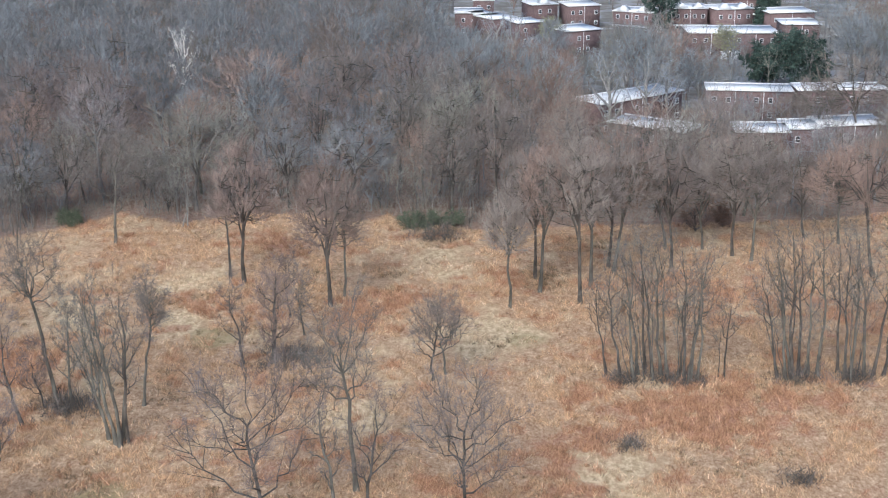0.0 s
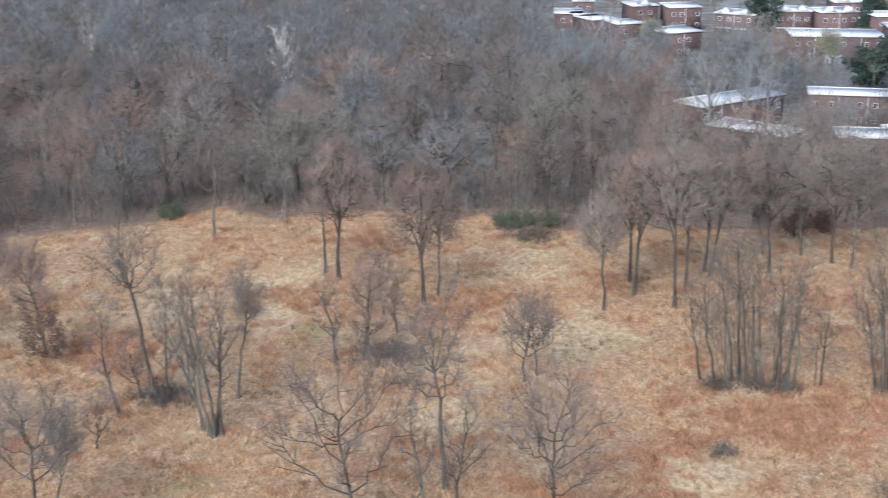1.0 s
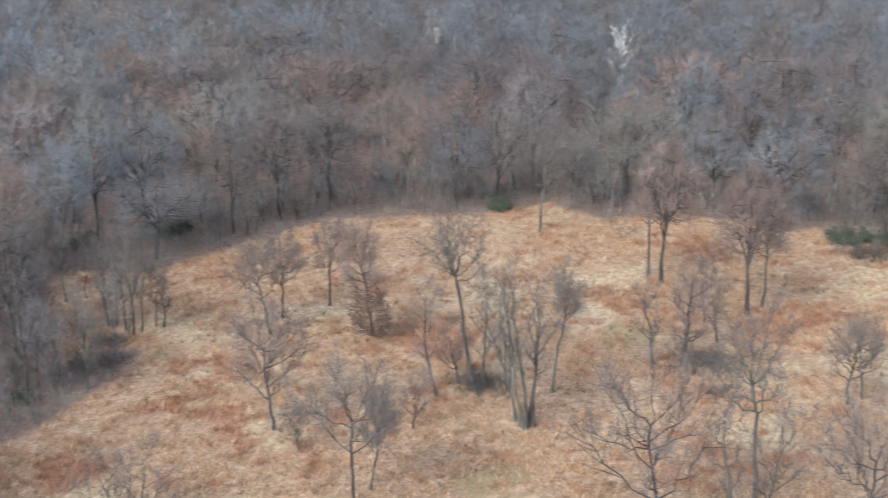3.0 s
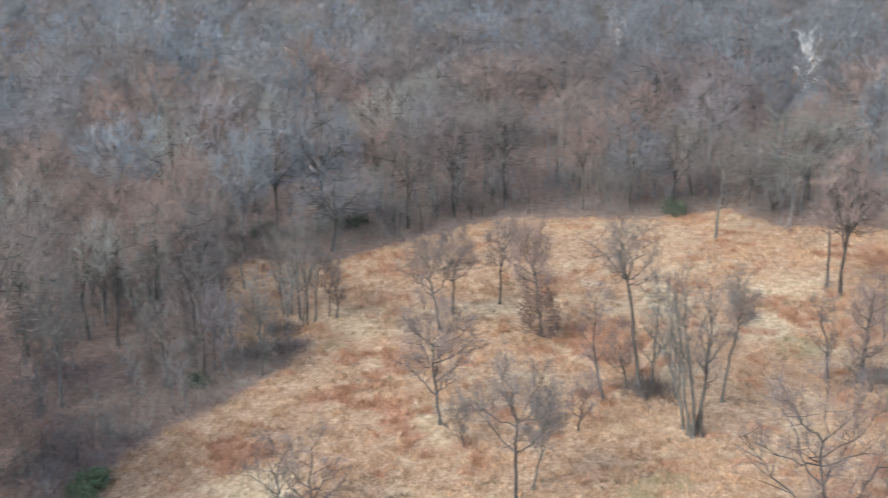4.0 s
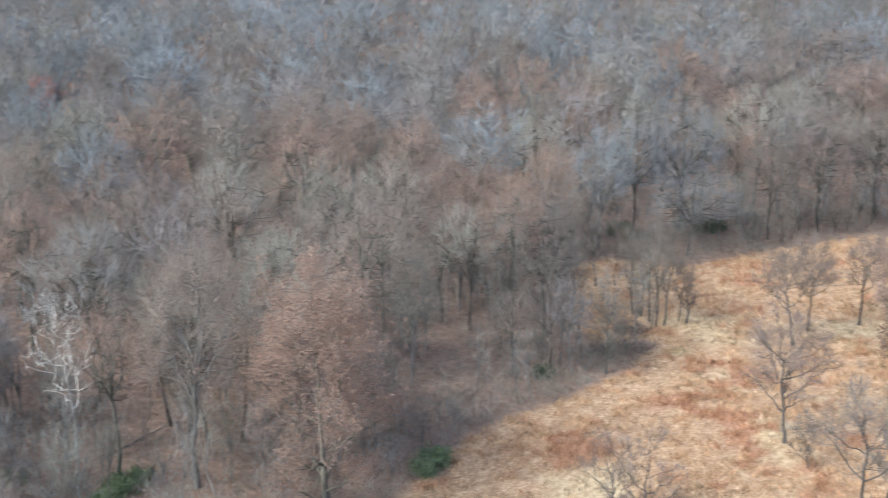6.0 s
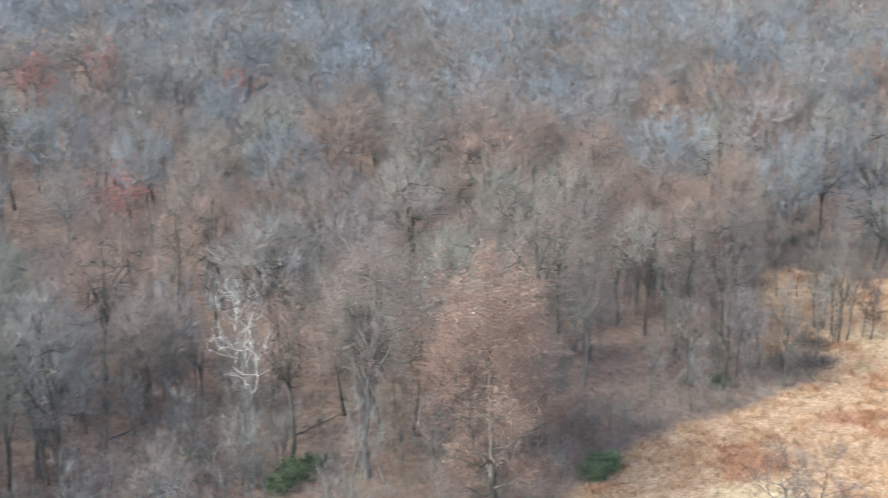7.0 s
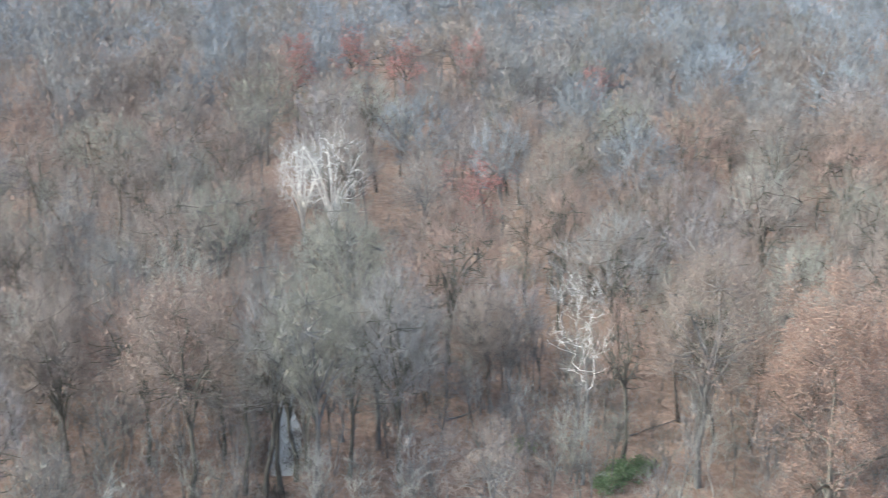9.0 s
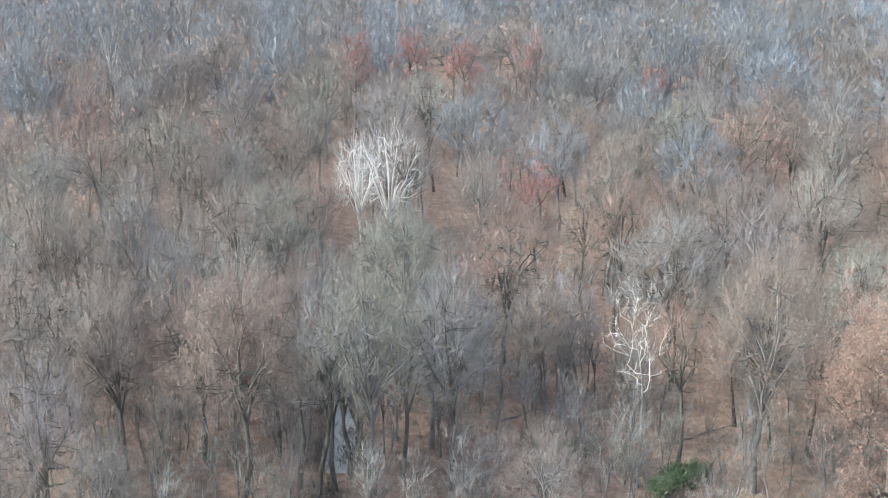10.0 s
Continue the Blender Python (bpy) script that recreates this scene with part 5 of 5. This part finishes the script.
# ---------------------------------------------------------------- houses beyond the wood
BRICK = ramp_mat("red_brown_brick", [(0.3, (0.135, 0.093, 0.09)), (0.7, (0.215, 0.152, 0.145))], 1.2, 8, 0.9, 0.3, 12, per_object=0.12)
ROOF_WHITE = ramp_mat("white_roof_coating", [(0.3, (0.74, 0.735, 0.72)), (0.7, (0.90, 0.895, 0.88))], 0.6, 6, 0.7, per_object=0.06)
TRIM = ramp_mat("white_painted_trim", [(0.3, (0.70, 0.70, 0.70)), (0.7, (0.82, 0.82, 0.82))], 2, 4, 0.6)
SHINGLE = ramp_mat("grey_shingles", [(0.3, (0.16, 0.155, 0.15)), (0.7, (0.28, 0.27, 0.265))], 3, 6, 0.9)
GLASS = bpy.data.materials.new("window_glass")
GLASS.use_nodes = True
GLASS.node_tree.nodes["Principled BSDF"].inputs["Base Color"].default_value = (0.03, 0.035, 0.04, 1)
GLASS.node_tree.nodes["Principled BSDF"].inputs["Roughness"].default_value = 0.08


def box(x0, x1, y0, y1, z0, z1):
    v = np.array([(x, y, z) for x in (x0, x1) for y in (y0, y1) for z in (z0, z1)], float)
    t = np.array([(0, 1, 3), (0, 3, 2), (4, 6, 7), (4, 7, 5), (0, 4, 5), (0, 5, 1), (2, 3, 7), (2, 7, 6), (0, 2, 6), (0, 6, 4), (1, 5, 7), (1, 7, 3)])
    return v, t


def prism(x0, x1, y0, y1, z0, z1):
    """A gable whose ridge runs along y."""
    m = (x0 + x1) / 2
    v = np.array([(x0, y0, z0), (x1, y0, z0), (m, y0, z1), (x0, y1, z0), (x1, y1, z0), (m, y1, z1)], float)
    t = np.array([(0, 1, 2), (3, 5, 4), (0, 3, 4), (0, 4, 1), (1, 4, 5), (1, 5, 2), (2, 5, 3), (2, 3, 0)])
    return v, t


def row_house(x1, y1, x2, y2, h, deep, style, label):
    """A two-storey brick house seen from its garden side; x along the front, y into the depth."""
    w = math.hypot(x2 - x1, y2 - y1)
    ob = tagged(new("row_house"), label, "house", "brick row houses")
    ob.matrix_basis = pose(x1, y1, -0.3, 0, 0, math.degrees(math.atan2(y2 - y1, x2 - x1)))
    part("wall", box(0, w, 0, deep, 0, h), BRICK, ob, smooth=False)
    roof = part("roof", box(-0.3, w + 0.3, -0.35, deep + 0.3, h + 0.004, h + 0.28), ROOF_WHITE, ob, smooth=False)
    part("parapet", box(-0.3, w + 0.3, deep - 0.1, deep + 0.3, h + 0.284, h + 0.5), TRIM, roof, smooth=False)
    units = max(1, round(w / 6.0))
    for u in range(units):
        ux = w * (u + 0.5) / units
        if u:
            part("downpipe", box(w * u / units - 0.06, w * u / units + 0.06, -0.1, -0.003, 0.2, h - 0.1), TRIM, ob, smooth=False)
        for z0 in (1.5, 4.5):
            for dx in (-1.5, 1.5):
                if style == "plain" and (u * 7 + int(z0 * 2) + int(dx * 3) + int(x1)) % 3 == 0:
                    continue
                wx = ux + dx * min(1, w / units / 6)
                fr = part("window", join([box(wx - 0.50, wx - 0.38, -0.07, -0.003, z0, z0 + 1.2), box(wx + 0.38, wx + 0.50, -0.07, -0.003, z0, z0 + 1.2),
                                          box(wx - 0.38, wx + 0.38, -0.07, -0.003, z0 + 1.09, z0 + 1.2), box(wx - 0.38, wx + 0.38, -0.1, -0.003, z0, z0 + 0.13),
                                          box(wx - 0.38, wx + 0.38, -0.06, -0.003, z0 + 0.58, z0 + 0.63)]), TRIM, ob, "white-framed sash window", smooth=False)
                part("pane", box(wx - 0.378, wx + 0.378, -0.045, -0.004, z0 + 0.132, z0 + 1.088), GLASS, fr, smooth=False)
        part("door", box(ux - 0.45, ux + 0.45, -0.08, -0.003, 0.3, 2.35), SHINGLE, ob, smooth=False) if style != "plain" else None
        if style == "gable":
            part("dormer", prism(ux - 1.7, ux + 1.7, -0.5, 3, h + 0.29, h + 1.7), TRIM, roof, smooth=False)
            part("porch_roof", box(ux - 2.6, ux + 2.6, -2.2, -0.004, 2.6, 2.8), TRIM, ob, "white porch roof", smooth=False)
    return ob


for row in ROW_HOUSES + HILL_HOUSES:
    x1, y1, x2, y2, h, deep, style = row
    row_house(x1, y1, x2, y2, h, deep, style, "brick house with white gables and porch" if style == "gable" else "brick row house with a flat white roof among bare trees")


def garden_shed(x, y, w, deep, h, turn):
    ob = tagged(new("garden_shed"), "low white garden shed behind the brick houses", "shed", "garden sheds")
    ob.matrix_basis = pose(x, y, -0.1, 0, 0, turn)
    part("wall", box(0, w, 0, deep, 0, h), TRIM, ob, smooth=False)
    part("roof", box(-0.2, w + 0.2, -0.25, deep + 0.2, h + 0.004, h + 0.16), ROOF_WHITE, ob, smooth=False)
    part("door", box(w * 0.35, w * 0.35 + 0.9, -0.05, -0.003, 0.1, min(2.0, h - 0.15)), SHINGLE, ob, smooth=False)


def carport(x, y, w, deep, h, turn):
    ob = tagged(new("carport"), "open carport with a flat white roof on posts", "carport")
    ob.matrix_basis = pose(x, y, -0.1, 0, 0, turn)
    part("roof", box(0, w, 0, deep, h, h + 0.18), ROOF_WHITE, ob, smooth=False)
    for px, py in ((0.1, 0.1), (w - 0.25, 0.1), (0.1, deep - 0.25), (w - 0.25, deep - 0.25)):
        part("post", box(px, px + 0.15, py, py + 0.15, 0, h - 0.003), TRIM, ob, smooth=False)


def parked_car(x, y, turn, paint):
    """A small saloon: bevelled body, cabin with glass, four wheels."""
    ob = tagged(new("parked_car"), "dark saloon car parked between the houses", "car")
    ob.matrix_basis = pose(x, y, 0.0, 0, 0, turn)
    bm = bmesh.new()
    bmesh.ops.create_cube(bm, size=1, matrix=Matrix.Translation((0, 0, 0.62)) @ Matrix.Diagonal((4.4, 1.75, 0.62, 1)))
    bmesh.ops.bevel(bm, geom=bm.edges[:], offset=0.16, segments=2, affect="EDGES")
    me = bpy.data.meshes.new("body")
    bm.to_mesh(me)
    bm.free()
    me.materials.append(paint)
    body = new("body", me)
    body.parent = ob
    cabin = np.array([(-1.5, -0.8, 0.93), (1.2, -0.8, 0.93), (1.2, 0.8, 0.93), (-1.5, 0.8, 0.93), (-1.0, -0.65, 1.45), (0.5, -0.65, 1.45), (0.5, 0.65, 1.45), (-1.0, 0.65, 1.45)])
    sides = np.array([(0, 1, 5), (0, 5, 4), (1, 2, 6), (1, 6, 5), (2, 3, 7), (2, 7, 6), (3, 0, 4), (3, 4, 7)])
    part("windows", (cabin, sides), GLASS, ob, smooth=False)
    part("roof", (cabin[4:] + np.array([0, 0, 0.01]), np.array([(0, 1, 2), (0, 2, 3)])), paint, ob, smooth=False)
    for wx in (-1.35, 1.35):
        for wy in (-0.86, 0.7):
            part("wheel", tube([(wx, wy, 0.32), (wx, wy + 0.04, 0.32), (wx, wy + 0.12, 0.32), (wx, wy + 0.16, 0.32)], [0.1, 0.32, 0.32, 0.1], 12), SHINGLE, ob)


for x, y in [
    (64.0, 361.5),
    (68.2, 359.7),
    (71.8, 357.1),
    (58.9, 403.0),
    (32.4, 365.3),
]:
    garden_shed(x, y, 4.2, 3.4, 2.1, 3)
for x, y in [
    (30.2, 373.5),
]:
    carport(x, y, 5.2, 5.0, 3.2, 12)
for i, (x, y) in enumerate([
    (31.0, 439.3),
    (44.4, 421.0),
]):
    parked_car(x, y, 15 + 60 * i, SHINGLE if i else BARK["dark"])
